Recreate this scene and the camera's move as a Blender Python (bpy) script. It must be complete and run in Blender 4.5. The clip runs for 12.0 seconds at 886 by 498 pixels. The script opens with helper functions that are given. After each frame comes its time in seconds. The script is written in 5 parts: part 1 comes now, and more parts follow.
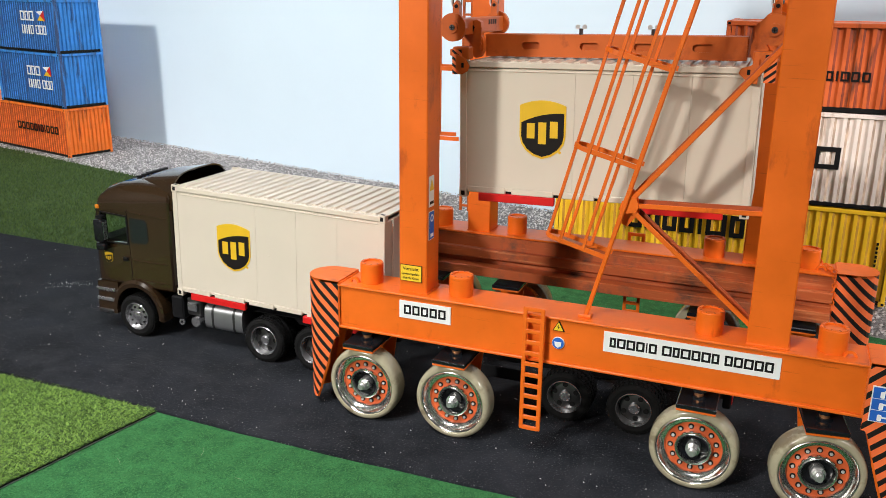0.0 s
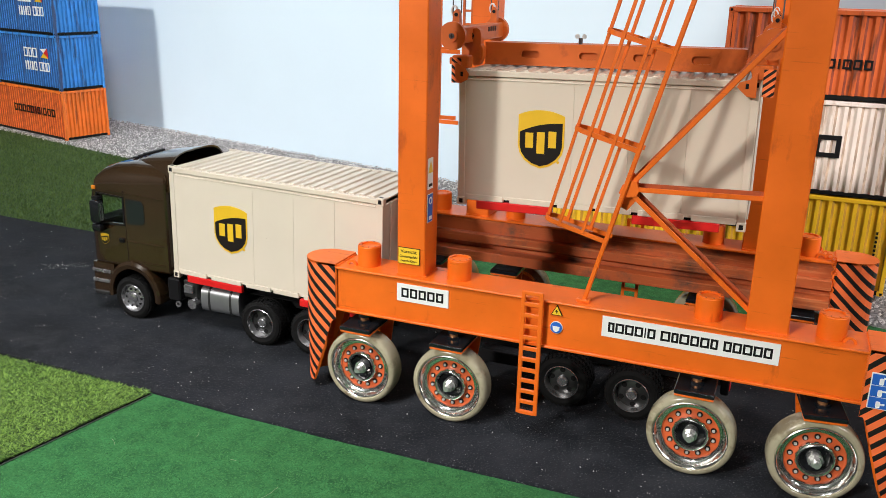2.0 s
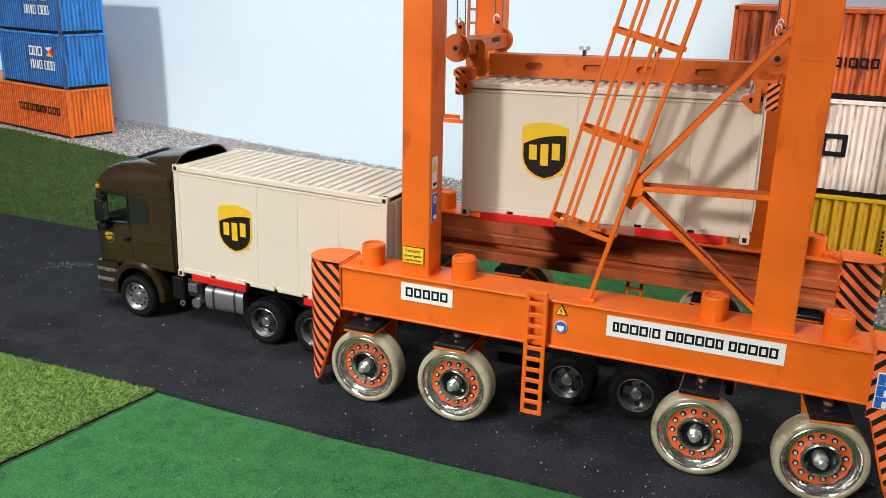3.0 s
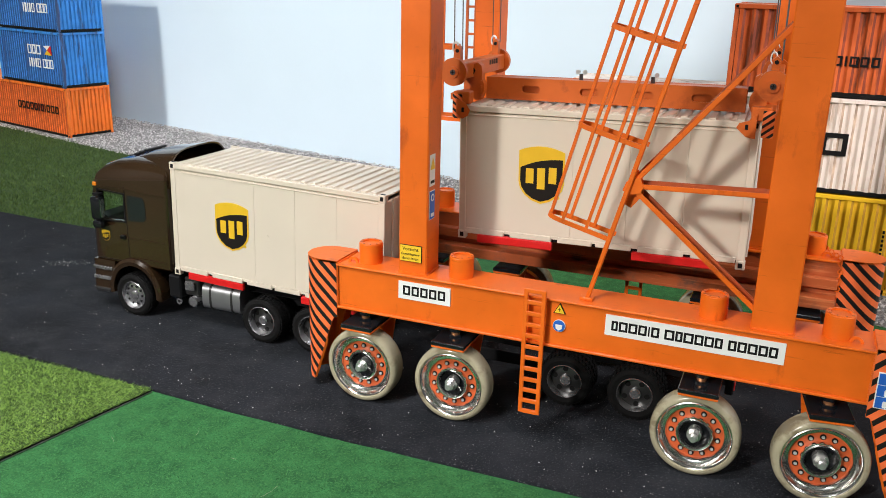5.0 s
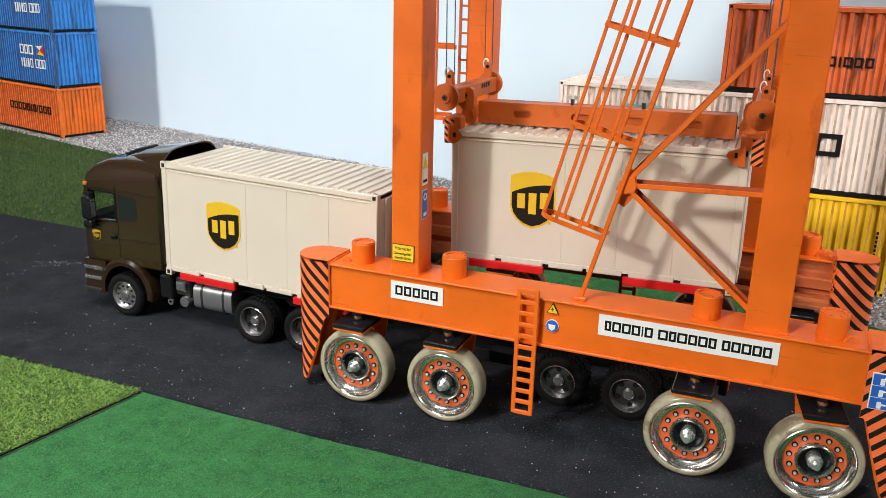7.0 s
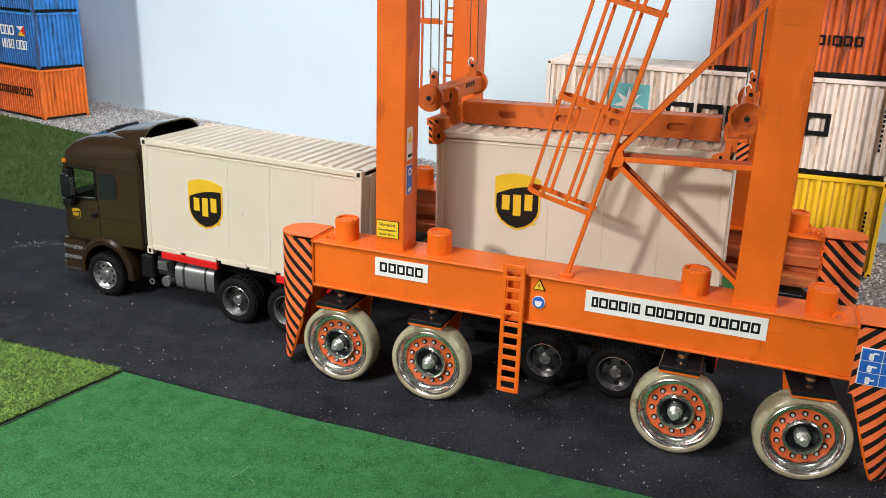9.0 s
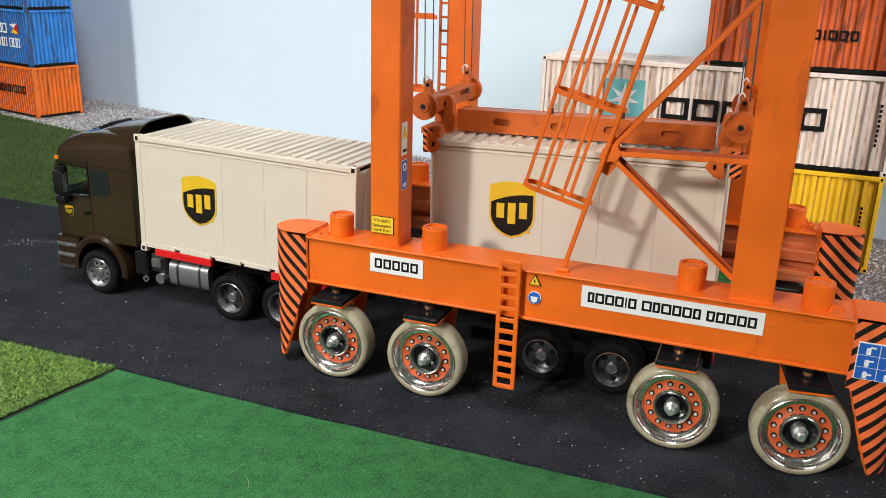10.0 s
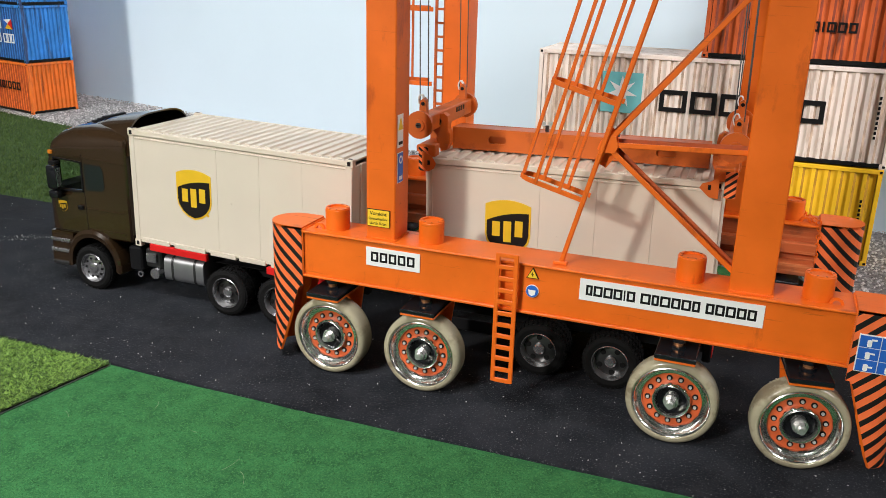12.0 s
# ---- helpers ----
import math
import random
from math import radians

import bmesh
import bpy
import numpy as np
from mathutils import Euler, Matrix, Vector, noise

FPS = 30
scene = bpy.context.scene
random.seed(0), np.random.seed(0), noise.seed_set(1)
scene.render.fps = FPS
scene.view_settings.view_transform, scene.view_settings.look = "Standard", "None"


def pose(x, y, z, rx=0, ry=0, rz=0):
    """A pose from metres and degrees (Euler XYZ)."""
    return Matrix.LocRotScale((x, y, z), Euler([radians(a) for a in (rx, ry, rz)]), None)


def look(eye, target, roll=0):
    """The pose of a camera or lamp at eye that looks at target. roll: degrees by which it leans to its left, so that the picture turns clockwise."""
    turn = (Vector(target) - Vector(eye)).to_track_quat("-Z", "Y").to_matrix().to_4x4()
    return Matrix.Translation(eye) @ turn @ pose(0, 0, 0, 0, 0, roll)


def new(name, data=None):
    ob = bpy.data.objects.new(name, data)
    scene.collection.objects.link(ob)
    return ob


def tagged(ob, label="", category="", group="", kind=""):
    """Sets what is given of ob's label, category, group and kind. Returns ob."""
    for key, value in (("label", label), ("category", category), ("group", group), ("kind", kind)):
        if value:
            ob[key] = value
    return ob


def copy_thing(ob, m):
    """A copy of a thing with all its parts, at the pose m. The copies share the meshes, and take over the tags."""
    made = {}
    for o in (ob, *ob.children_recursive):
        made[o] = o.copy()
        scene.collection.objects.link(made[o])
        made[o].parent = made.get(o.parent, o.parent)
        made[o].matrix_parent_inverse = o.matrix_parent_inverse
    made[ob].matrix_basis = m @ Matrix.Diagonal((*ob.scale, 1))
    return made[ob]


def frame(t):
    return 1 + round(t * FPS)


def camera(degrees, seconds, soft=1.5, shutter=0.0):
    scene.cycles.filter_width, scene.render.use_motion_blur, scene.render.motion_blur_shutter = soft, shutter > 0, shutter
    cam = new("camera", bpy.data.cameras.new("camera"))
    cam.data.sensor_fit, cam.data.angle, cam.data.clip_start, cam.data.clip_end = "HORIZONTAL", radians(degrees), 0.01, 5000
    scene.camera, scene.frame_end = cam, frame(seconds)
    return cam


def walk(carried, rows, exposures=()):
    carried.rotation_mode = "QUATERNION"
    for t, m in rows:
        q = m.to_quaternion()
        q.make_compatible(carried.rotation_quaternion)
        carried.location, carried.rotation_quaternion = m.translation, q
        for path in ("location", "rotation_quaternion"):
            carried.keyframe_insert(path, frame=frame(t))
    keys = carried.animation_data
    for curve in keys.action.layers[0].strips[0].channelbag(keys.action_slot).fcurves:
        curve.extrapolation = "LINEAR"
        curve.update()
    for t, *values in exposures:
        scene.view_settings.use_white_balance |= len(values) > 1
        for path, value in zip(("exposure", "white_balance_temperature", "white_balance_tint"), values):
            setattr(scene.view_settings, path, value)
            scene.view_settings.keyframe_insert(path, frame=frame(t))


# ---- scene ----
cam = camera(54.83, 12.0, soft=0.7)
PATH = [
    (0, (0.3229, -1.0768, 0.6426), (-0.2196, 0.2527, 0.2089), 0.68),
    (0.5, (0.3224, -1.0758, 0.6407), (-0.2184, 0.2525, 0.2014), 0.75),
    (1, (0.3211, -1.0743, 0.6359), (-0.2158, 0.2530, 0.1887), 1.02),
    (1.5, (0.3193, -1.0733, 0.6341), (-0.2156, 0.2546, 0.1862), 1.24),
    (2, (0.3199, -1.0726, 0.6316), (-0.2160, 0.2537, 0.1800), 1.30),
    (2.5, (0.3187, -1.0699, 0.6314), (-0.2219, 0.2532, 0.1761), 1.29),
    (3, (0.3191, -1.0699, 0.6320), (-0.2236, 0.2525, 0.1775), 1.25),
    (5, (0.3195, -1.0622, 0.6262), (-0.2233, 0.2606, 0.1727), 1.37),
    (5.5, (0.3186, -1.0599, 0.6252), (-0.2204, 0.2650, 0.1734), 1.51),
    (6, (0.3198, -1.0580, 0.6226), (-0.2178, 0.2680, 0.1724), 1.55),
    (6.5, (0.3194, -1.0556, 0.6221), (-0.2181, 0.2709, 0.1732), 1.59),
    (7, (0.3203, -1.0552, 0.6201), (-0.2148, 0.2721, 0.1708), 1.53),
    (9, (0.3207, -1.0418, 0.5984), (-0.1929, 0.2874, 0.1300), 1.79),
    (9.5, (0.3198, -1.0397, 0.5969), (-0.1872, 0.2914, 0.1267), 1.85),
    (10, (0.3200, -1.0364, 0.5928), (-0.1868, 0.2945, 0.1218), 1.70),
    (10.5, (0.3193, -1.0328, 0.5894), (-0.1861, 0.2981, 0.1168), 1.70),
    (11, (0.3192, -1.0303, 0.5872), (-0.1863, 0.2994, 0.1114), 1.57),
    (11.5, (0.3194, -1.0296, 0.5849), (-0.1859, 0.2997, 0.1078), 1.57),
    (12, (0.3181, -1.0277, 0.5849), (-0.1841, 0.3031, 0.1086), 1.58),
]
walk(cam, [(t, look(eye, target, roll)) for t, eye, target, roll in PATH], exposures=((0, 0.0), (7, 0.0), (12, -0.10)))

# ---- room light: one warm work lamp in front, a side lamp, added overhead fills ----
world = bpy.data.worlds.new("room_air")
scene.world = world
world.use_nodes = True
world.node_tree.nodes["Background"].inputs[0].default_value = (0.9, 0.95, 1.0, 1)
world.node_tree.nodes["Background"].inputs[1].default_value = 0.004


def area_lamp(name, eye, target, sx, sy, watts, colour, spread=180):
    data = bpy.data.lights.new(name, "AREA")
    data.shape, data.size, data.size_y, data.energy, data.color = "RECTANGLE", sx, sy, watts, colour
    data.spread = radians(spread)
    ob = new(name, data)
    ob.matrix_world = look(eye, target)
    return ob


area_lamp("flood_lamp", (-8.3, -18.7, 9.5), (-0.5, 0.3, 0.2), 1.55, 1.55, 3520, (1.0, 0.955, 0.91))
# Overhead fills added to brighten the near ground, then the left stack and wall.
area_lamp("overhead_fill", (-0.65, -1.8, 2.9), (-0.42, -0.55, 0), 0.8, 0.4, 8.5, (0.97, 0.965, 1.0), 42)
area_lamp("overhead_fill", (0.1, -1.0, 3.4), (-1.9, 1.35, 0.2), 1.0, 0.4, 19, (0.97, 0.98, 1.0), 62)
area_lamp("side_lamp", (2.1, -0.22, 1.5), (0.45, 0.78, 0.40), 0.5, 0.5, 6.2, (1.0, 0.95, 0.96), 56)


# ---- materials ----
def mat(name, base, rough=0.5, metal=0.0, vary=0.12, scale=30.0, bump=0.0, bscale=200.0, wear=None, wear_at=0.62, wscale=9.0, coat=0.0, streak=1.0, gloss=0.5):
    """Paint, plastic or metal with mottling at two scales, fine relief and worn patches."""
    m = bpy.data.materials.new(name)
    m.use_nodes = True
    nt = m.node_tree
    b = nt.nodes["Principled BSDF"]
    b.inputs["Roughness"].default_value, b.inputs["Metallic"].default_value = rough, metal
    b.inputs["Coat Weight"].default_value, b.inputs["Specular IOR Level"].default_value = coat, gloss
    tc = nt.nodes.new("ShaderNodeTexCoord")
    n1 = nt.nodes.new("ShaderNodeTexNoise")
    n1.inputs["Scale"].default_value, n1.inputs["Detail"].default_value = scale, 6
    nt.links.new(tc.outputs["Object"], n1.inputs["Vector"])
    ramp = nt.nodes.new("ShaderNodeValToRGB")
    lo = [max(0, c * (1 - vary)) for c in base]
    hi = [min(1, c * (1 + vary)) for c in base]
    ramp.color_ramp.elements[0].position, ramp.color_ramp.elements[1].position = 0.3, 0.7
    ramp.color_ramp.elements[0].color, ramp.color_ramp.elements[1].color = (*lo, 1), (*hi, 1)
    nt.links.new(n1.outputs["Fac"], ramp.inputs["Fac"])
    out = ramp.outputs["Color"]
    if wear:
        n2 = nt.nodes.new("ShaderNodeTexNoise")
        n2.inputs["Scale"].default_value, n2.inputs["Detail"].default_value, n2.inputs["Roughness"].default_value = wscale, 8, 0.65
        mp = nt.nodes.new("ShaderNodeMapping")
        mp.inputs["Scale"].default_value = (1, 1, streak)
        nt.links.new(tc.outputs["Object"], mp.inputs["Vector"])
        nt.links.new(mp.outputs["Vector"], n2.inputs["Vector"])
        r2 = nt.nodes.new("ShaderNodeValToRGB")
        r2.color_ramp.elements[0].position, r2.color_ramp.elements[1].position = wear_at, wear_at + 0.12
        nt.links.new(n2.outputs["Fac"], r2.inputs["Fac"])
        mix = nt.nodes.new("ShaderNodeMix")
        mix.data_type = "RGBA"
        nt.links.new(r2.outputs["Color"], mix.inputs["Factor"])
        nt.links.new(out, mix.inputs["A"])
        mix.inputs["B"].default_value = (*wear, 1)
        out = mix.outputs["Result"]
    nt.links.new(out, b.inputs["Base Color"])
    n3 = nt.nodes.new("ShaderNodeTexNoise")
    n3.inputs["Scale"].default_value, n3.inputs["Detail"].default_value = bscale, 4
    nt.links.new(tc.outputs["Object"], n3.inputs["Vector"])
    mr = nt.nodes.new("ShaderNodeMapRange")
    mr.inputs["To Min"].default_value, mr.inputs["To Max"].default_value = max(0.03, rough - 0.12), min(1, rough + 0.12)
    nt.links.new(n1.outputs["Fac"], mr.inputs["Value"])
    nt.links.new(mr.outputs["Result"], b.inputs["Roughness"])
    if bump:
        bp = nt.nodes.new("ShaderNodeBump")
        bp.inputs["Strength"].default_value, bp.inputs["Distance"].default_value = bump, 0.001
        nt.links.new(n3.outputs["Fac"], bp.inputs["Height"])
        nt.links.new(bp.outputs["Normal"], b.inputs["Normal"])
    return m


def stripes(name, ca, cb, vec, pitch, rough=0.45):
    """Diagonal two-colour warning paint: bands across the direction vec."""
    m = mat(name, ca, rough, gloss=0.25)
    nt = m.node_tree
    b = nt.nodes["Principled BSDF"]
    tc = nt.nodes.new("ShaderNodeTexCoord")
    dot = nt.nodes.new("ShaderNodeVectorMath")
    dot.operation = "DOT_PRODUCT"
    dot.inputs[1].default_value = Vector(vec).normalized() / pitch
    nt.links.new(tc.outputs["Object"], dot.inputs[0])
    fr = nt.nodes.new("ShaderNodeMath")
    fr.operation = "FRACT"
    nt.links.new(dot.outputs["Value"], fr.inputs[0])
    gt = nt.nodes.new("ShaderNodeMath")
    gt.operation = "GREATER_THAN"
    gt.inputs[1].default_value = 0.55
    nt.links.new(fr.outputs[0], gt.inputs[0])
    mix = nt.nodes.new("ShaderNodeMix")
    mix.data_type = "RGBA"
    old = b.inputs["Base Color"].links[0].from_socket
    nt.links.new(gt.outputs[0], mix.inputs["Factor"])
    nt.links.new(old, mix.inputs["A"])
    mix.inputs["B"].default_value = (*cb, 1)
    nt.links.new(mix.outputs["Result"], b.inputs["Base Color"])
    return m


def mottle(m, colour, scale, lo, hi, detail=5):
    """Lay irregular blotches of a second colour over a material."""
    nt = m.node_tree
    b = nt.nodes["Principled BSDF"]
    old = b.inputs["Base Color"].links[0].from_socket
    tc = nt.nodes.new("ShaderNodeTexCoord")
    n = nt.nodes.new("ShaderNodeTexNoise")
    n.inputs["Scale"].default_value, n.inputs["Detail"].default_value, n.inputs["Roughness"].default_value = scale, detail, 0.7
    nt.links.new(tc.outputs["Object"], n.inputs["Vector"])
    mr = nt.nodes.new("ShaderNodeMapRange")
    mr.inputs["From Min"].default_value, mr.inputs["From Max"].default_value = lo, hi
    nt.links.new(n.outputs["Fac"], mr.inputs["Value"])
    mix = nt.nodes.new("ShaderNodeMix")
    mix.data_type = "RGBA"
    nt.links.new(mr.outputs["Result"], mix.inputs["Factor"])
    nt.links.new(old, mix.inputs["A"])
    mix.inputs["B"].default_value = (*colour, 1)
    nt.links.new(mix.outputs["Result"], b.inputs["Base Color"])
    return m


ORANGE = mat("orange_enamel", (0.77, 0.141, 0.009), 0.40, vary=0.11, scale=14, bump=0.12, bscale=160, wear=(0.46, 0.075, 0.008), wear_at=0.60, wscale=19, streak=0.4, gloss=0.4)
# Streaked brown wear, with the far beam's shade put into the darker base.
ORANGE_DULL = mat("orange_enamel_shaded_streaked", (0.42, 0.085, 0.02), 0.5, vary=0.18, scale=9, bump=0.2, bscale=120, wear=(0.16, 0.06, 0.03), wear_at=0.6, wscale=14)
# Browner disc paint with wear; its darkness also stands for shade on the spreader.
ORANGE_SHADED_WORN = mat("orange_enamel_shaded_worn", (0.54, 0.112, 0.014), 0.42, vary=0.12, scale=16, bump=0.15, bscale=150, wear=(0.36, 0.07, 0.012), wear_at=0.58, wscale=22, gloss=0.4)
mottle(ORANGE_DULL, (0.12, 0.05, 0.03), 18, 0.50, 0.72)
mottle(ORANGE, (0.38, 0.07, 0.010), 24, 0.64, 0.95)
HAZARD = stripes("hazard_stripes", (0.85, 0.17, 0.05), (0.012, 0.011, 0.01), (0.95, 0.0, 1.0), 0.0148)
HAZARD_M = stripes("hazard_stripes_mirrored", (0.85, 0.17, 0.05), (0.012, 0.011, 0.01), (-0.95, 0.0, 1.0), 0.0148)
HAZARD_S = stripes("hazard_stripes_small", (0.85, 0.2, 0.06), (0.012, 0.011, 0.01), (0.8, 0.0, 1.0), 0.0078)
HAZARD_SM = stripes("hazard_stripes_small_mirrored", (0.85, 0.2, 0.06), (0.012, 0.011, 0.01), (-0.8, 0.0, 1.0), 0.0078)
WHITE_BOX = mat("cream_plastic", (0.66, 0.592, 0.480), 0.27, vary=0.02, scale=12, bump=0.04, bscale=300)
for lk in list(WHITE_BOX.node_tree.nodes["Principled BSDF"].inputs["Roughness"].links):
    WHITE_BOX.node_tree.links.remove(lk)
WHITE_BOX.node_tree.nodes["Principled BSDF"].inputs["Roughness"].default_value = 0.30
RED = mat("red_plastic", (0.62, 0.012, 0.012), 0.35, vary=0.08)
BROWN = mat("brown_lacquer", (0.029, 0.0160, 0.0070), 0.17, vary=0.12, scale=12, coat=0.8)
BLACK = mat("black_plastic", (0.007, 0.007, 0.008), 0.5, vary=0.25, gloss=0.2)
BLACK_GLOSS = mat("black_gloss_plate", (0.008, 0.009, 0.011), 0.16, vary=0.2)
RUBBER = mat("tyre_rubber", (0.008, 0.008, 0.008), 0.8, vary=0.3, scale=60, bump=0.3, gloss=0.1)
POLY = mat("cloudy_urethane_tyre", (0.38, 0.345, 0.235), 0.20, vary=0.22, scale=11, bump=0.1, bscale=90, wear=(0.23, 0.19, 0.12), wear_at=0.52, wscale=18)
STEEL = mat("bare_steel", (0.78, 0.77, 0.75), 0.28, 0.85, vary=0.15, scale=40)
ZINC = mat("zinc_bolt", (0.55, 0.55, 0.53), 0.4, 0.2)
POLISHED = mat("polished_steel", (0.84, 0.84, 0.81), 0.19, 1.0, vary=0.12, scale=60, bump=0.05, bscale=120)
PANE = mat("clear_pane", (0.86, 0.92, 0.88), 0.15, vary=0.02)
PANE.node_tree.nodes["Principled BSDF"].inputs["Transmission Weight"].default_value = 1.0
PANE.node_tree.nodes["Principled BSDF"].inputs["IOR"].default_value = 1.3
for lk in list(PANE.node_tree.nodes["Principled BSDF"].inputs["Roughness"].links):
    PANE.node_tree.links.remove(lk)
PANE.node_tree.nodes["Principled BSDF"].inputs["Roughness"].default_value = 0.0
STEEL_D = mat("dark_steel", (0.10, 0.10, 0.10), 0.35, 0.9, vary=0.2)
CHROME = mat("alloy_wheel", (0.55, 0.55, 0.56), 0.25, 0.9, vary=0.1)
TANK = mat("brushed_tank", (0.42, 0.43, 0.44), 0.34, 0.85, vary=0.1)
COPPER = mat("copper_bolt", (0.6, 0.27, 0.12), 0.4, 0.8)
RIM_RED = mat("rim_red_orange", (0.66, 0.12, 0.035), 0.4, vary=0.2, scale=50)
STICKER = mat("white_sticker", (0.82, 0.82, 0.80), 0.4, vary=0.02)
INK = mat("black_ink", (0.007, 0.007, 0.007), 0.5, gloss=0.15)
YELLOW = mat("yellow_sticker", (0.85, 0.55, 0.03), 0.4, vary=0.05)
GOLD = mat("shield_gold", (0.75, 0.47, 0.02), 0.4, vary=0.06)
SHIELD = mat("shield_brown", (0.012, 0.0095, 0.0085), 0.45, gloss=0.2)
BLUE = mat("blue_sticker", (0.02, 0.12, 0.5), 0.4, vary=0.05)
GLASS_D = mat("tinted_glass", (0.012, 0.016, 0.016), 0.06, vary=0.1)
ROPE = mat("steel_rope", (0.10, 0.10, 0.10), 0.4, 0.7)
CORD = mat("white_cord", (0.75, 0.74, 0.72), 0.6)
ROAD = mat("rubber_road_mat", (0.0125, 0.0140, 0.0172), 0.85, vary=0.6, scale=6, bump=1.0, bscale=520, wear=(0.052, 0.055, 0.064), wear_at=0.56, wscale=400, gloss=0.12)
mottle(mottle(ROAD, (0.030, 0.032, 0.036), 13, 0.46, 0.80), (0.13, 0.13, 0.135), 300, 0.60, 0.70, 3)
FELT = mat("green_felt", (0.043, 0.178, 0.057), 0.95, vary=0.30, scale=38, bump=1.0, bscale=650, wear=(0.026, 0.122, 0.043), wear_at=0.48, wscale=420, gloss=0.15)
mottle(mottle(FELT, (0.019, 0.098, 0.033), 30, 0.48, 0.68), (0.076, 0.262, 0.090), 260, 0.55, 0.73, 3)
TURF_BASE = mat("turf_backing", (0.035, 0.075, 0.012), 0.95, vary=0.4, scale=90, bump=1.0, bscale=300)
GRAVEL_BED = mat("grey_gravel_bed", (0.24, 0.23, 0.23), 0.9, vary=0.5, scale=120, bump=1.0, bscale=150)
BACKDROP = mat("pale_blue_wall_paint", (0.67, 0.805, 0.90), 0.7, vary=0.03, scale=1.5, bump=0.03, bscale=60)
PLASTER = mat("grey_plaster", (0.11, 0.11, 0.108), 0.85, vary=0.04, scale=4, bump=0.1)
FLOOR = mat("concrete_floor", (0.15, 0.145, 0.14), 0.8, vary=0.15, scale=5, bump=0.2)
YEL_BOX = mat("yellow_weathered_paint", (0.90, 0.53, 0.016), 0.5, vary=0.12, scale=16, wear=(0.32, 0.18, 0.04), wear_at=0.60, wscale=46, streak=0.15)
PALE_BOX = mat("pale_weathered_paint", (0.80, 0.70, 0.62), 0.55, vary=0.12, scale=16, wear=(0.52, 0.38, 0.28), wear_at=0.54, wscale=46, streak=0.15)
ORA_BOX = mat("orange_weathered_paint", (0.60, 0.11, 0.02), 0.5, vary=0.18, scale=16, wear=(0.13, 0.03, 0.012), wear_at=0.53, wscale=46, streak=0.12)
ORA_VIVID = mat("vivid_orange_paint", (0.88, 0.19, 0.02), 0.5, vary=0.12, scale=16, wear=(0.34, 0.06, 0.018), wear_at=0.53, wscale=40, streak=0.12)
BLU_BOX = mat("blue_weathered_paint", (0.04, 0.25, 0.68), 0.5, vary=0.18, scale=16, wear=(0.035, 0.06, 0.15), wear_at=0.51, wscale=40, streak=0.12)
# Printed shading: a darker twin of each paint for one slope of every rib.
PRINT_SHADE = {YEL_BOX: mat("yellow_shaded_slope", (0.46, 0.23, 0.018), 0.6, vary=0.3, scale=40),
         PALE_BOX: mat("pale_shaded_slope", (0.44, 0.32, 0.23), 0.6, vary=0.4, scale=40),
         ORA_BOX: mat("orange_shaded_slope", (0.24, 0.04, 0.012), 0.6, vary=0.4, scale=40),
         ORA_VIVID: mat("vivid_orange_shaded_slope", (0.46, 0.075, 0.014), 0.6, vary=0.3, scale=40),
         BLU_BOX: mat("blue_shaded_slope", (0.018, 0.085, 0.27), 0.6, vary=0.3, scale=40)}
TEAL = mat("pale_teal_print", (0.16, 0.5, 0.52), 0.5)
AMBER = mat("amber_lens", (0.8, 0.25, 0.02), 0.2)


def brushed(m, colour, stretch, lo, hi):
    """Long thin scratches and brush marks of a second colour, drawn out along x."""
    nt = m.node_tree
    b = nt.nodes["Principled BSDF"]
    old = b.inputs["Base Color"].links[0].from_socket
    tc, mp, n, mr, mix = [nt.nodes.new("ShaderNode" + k) for k in ("TexCoord", "Mapping", "TexNoise", "MapRange", "Mix")]
    mp.inputs["Scale"].default_value = stretch
    n.inputs["Scale"].default_value, n.inputs["Detail"].default_value, n.inputs["Roughness"].default_value = 1.0, 6, 0.7
    nt.links.new(tc.outputs["Object"], mp.inputs["Vector"])
    nt.links.new(mp.outputs["Vector"], n.inputs["Vector"])
    mr.inputs["From Min"].default_value, mr.inputs["From Max"].default_value = lo, hi
    nt.links.new(n.outputs["Fac"], mr.inputs["Value"])
    mix.data_type = "RGBA"
    nt.links.new(mr.outputs["Result"], mix.inputs["Factor"])
    nt.links.new(old, mix.inputs["A"])
    mix.inputs["B"].default_value = (*colour, 1)
    nt.links.new(mix.outputs["Result"], b.inputs["Base Color"])
    return m


brushed(ORANGE, (0.34, 0.055, 0.006), (9, 90, 190), 0.62, 0.74)
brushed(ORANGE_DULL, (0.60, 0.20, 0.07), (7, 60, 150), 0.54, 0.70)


def random_tint(m, lo, hi):
    """Each loose piece of a heap gets its own shade."""
    nt = m.node_tree
    g = nt.nodes.new("ShaderNodeNewGeometry")
    r = nt.nodes.new("ShaderNodeValToRGB")
    r.color_ramp.elements[0].color, r.color_ramp.elements[1].color = (*lo, 1), (*hi, 1)
    nt.links.new(g.outputs["Random Per Island"], r.inputs["Fac"])
    nt.links.new(r.outputs["Color"], nt.nodes["Principled BSDF"].inputs["Base Color"])
    return m


STONE = random_tint(mat("grey_stones", (0.3, 0.3, 0.3), 0.7, bump=0.3), (0.14, 0.135, 0.135), (0.72, 0.70, 0.69))
BLADE = random_tint(mat("lime_blades", (0.2, 0.3, 0.03), 0.6), (0.014, 0.060, 0.006), (0.27, 0.46, 0.075))
BLADE_D = random_tint(mat("dark_blades", (0.1, 0.2, 0.03), 0.7), (0.020, 0.052, 0.008), (0.075, 0.125, 0.018))
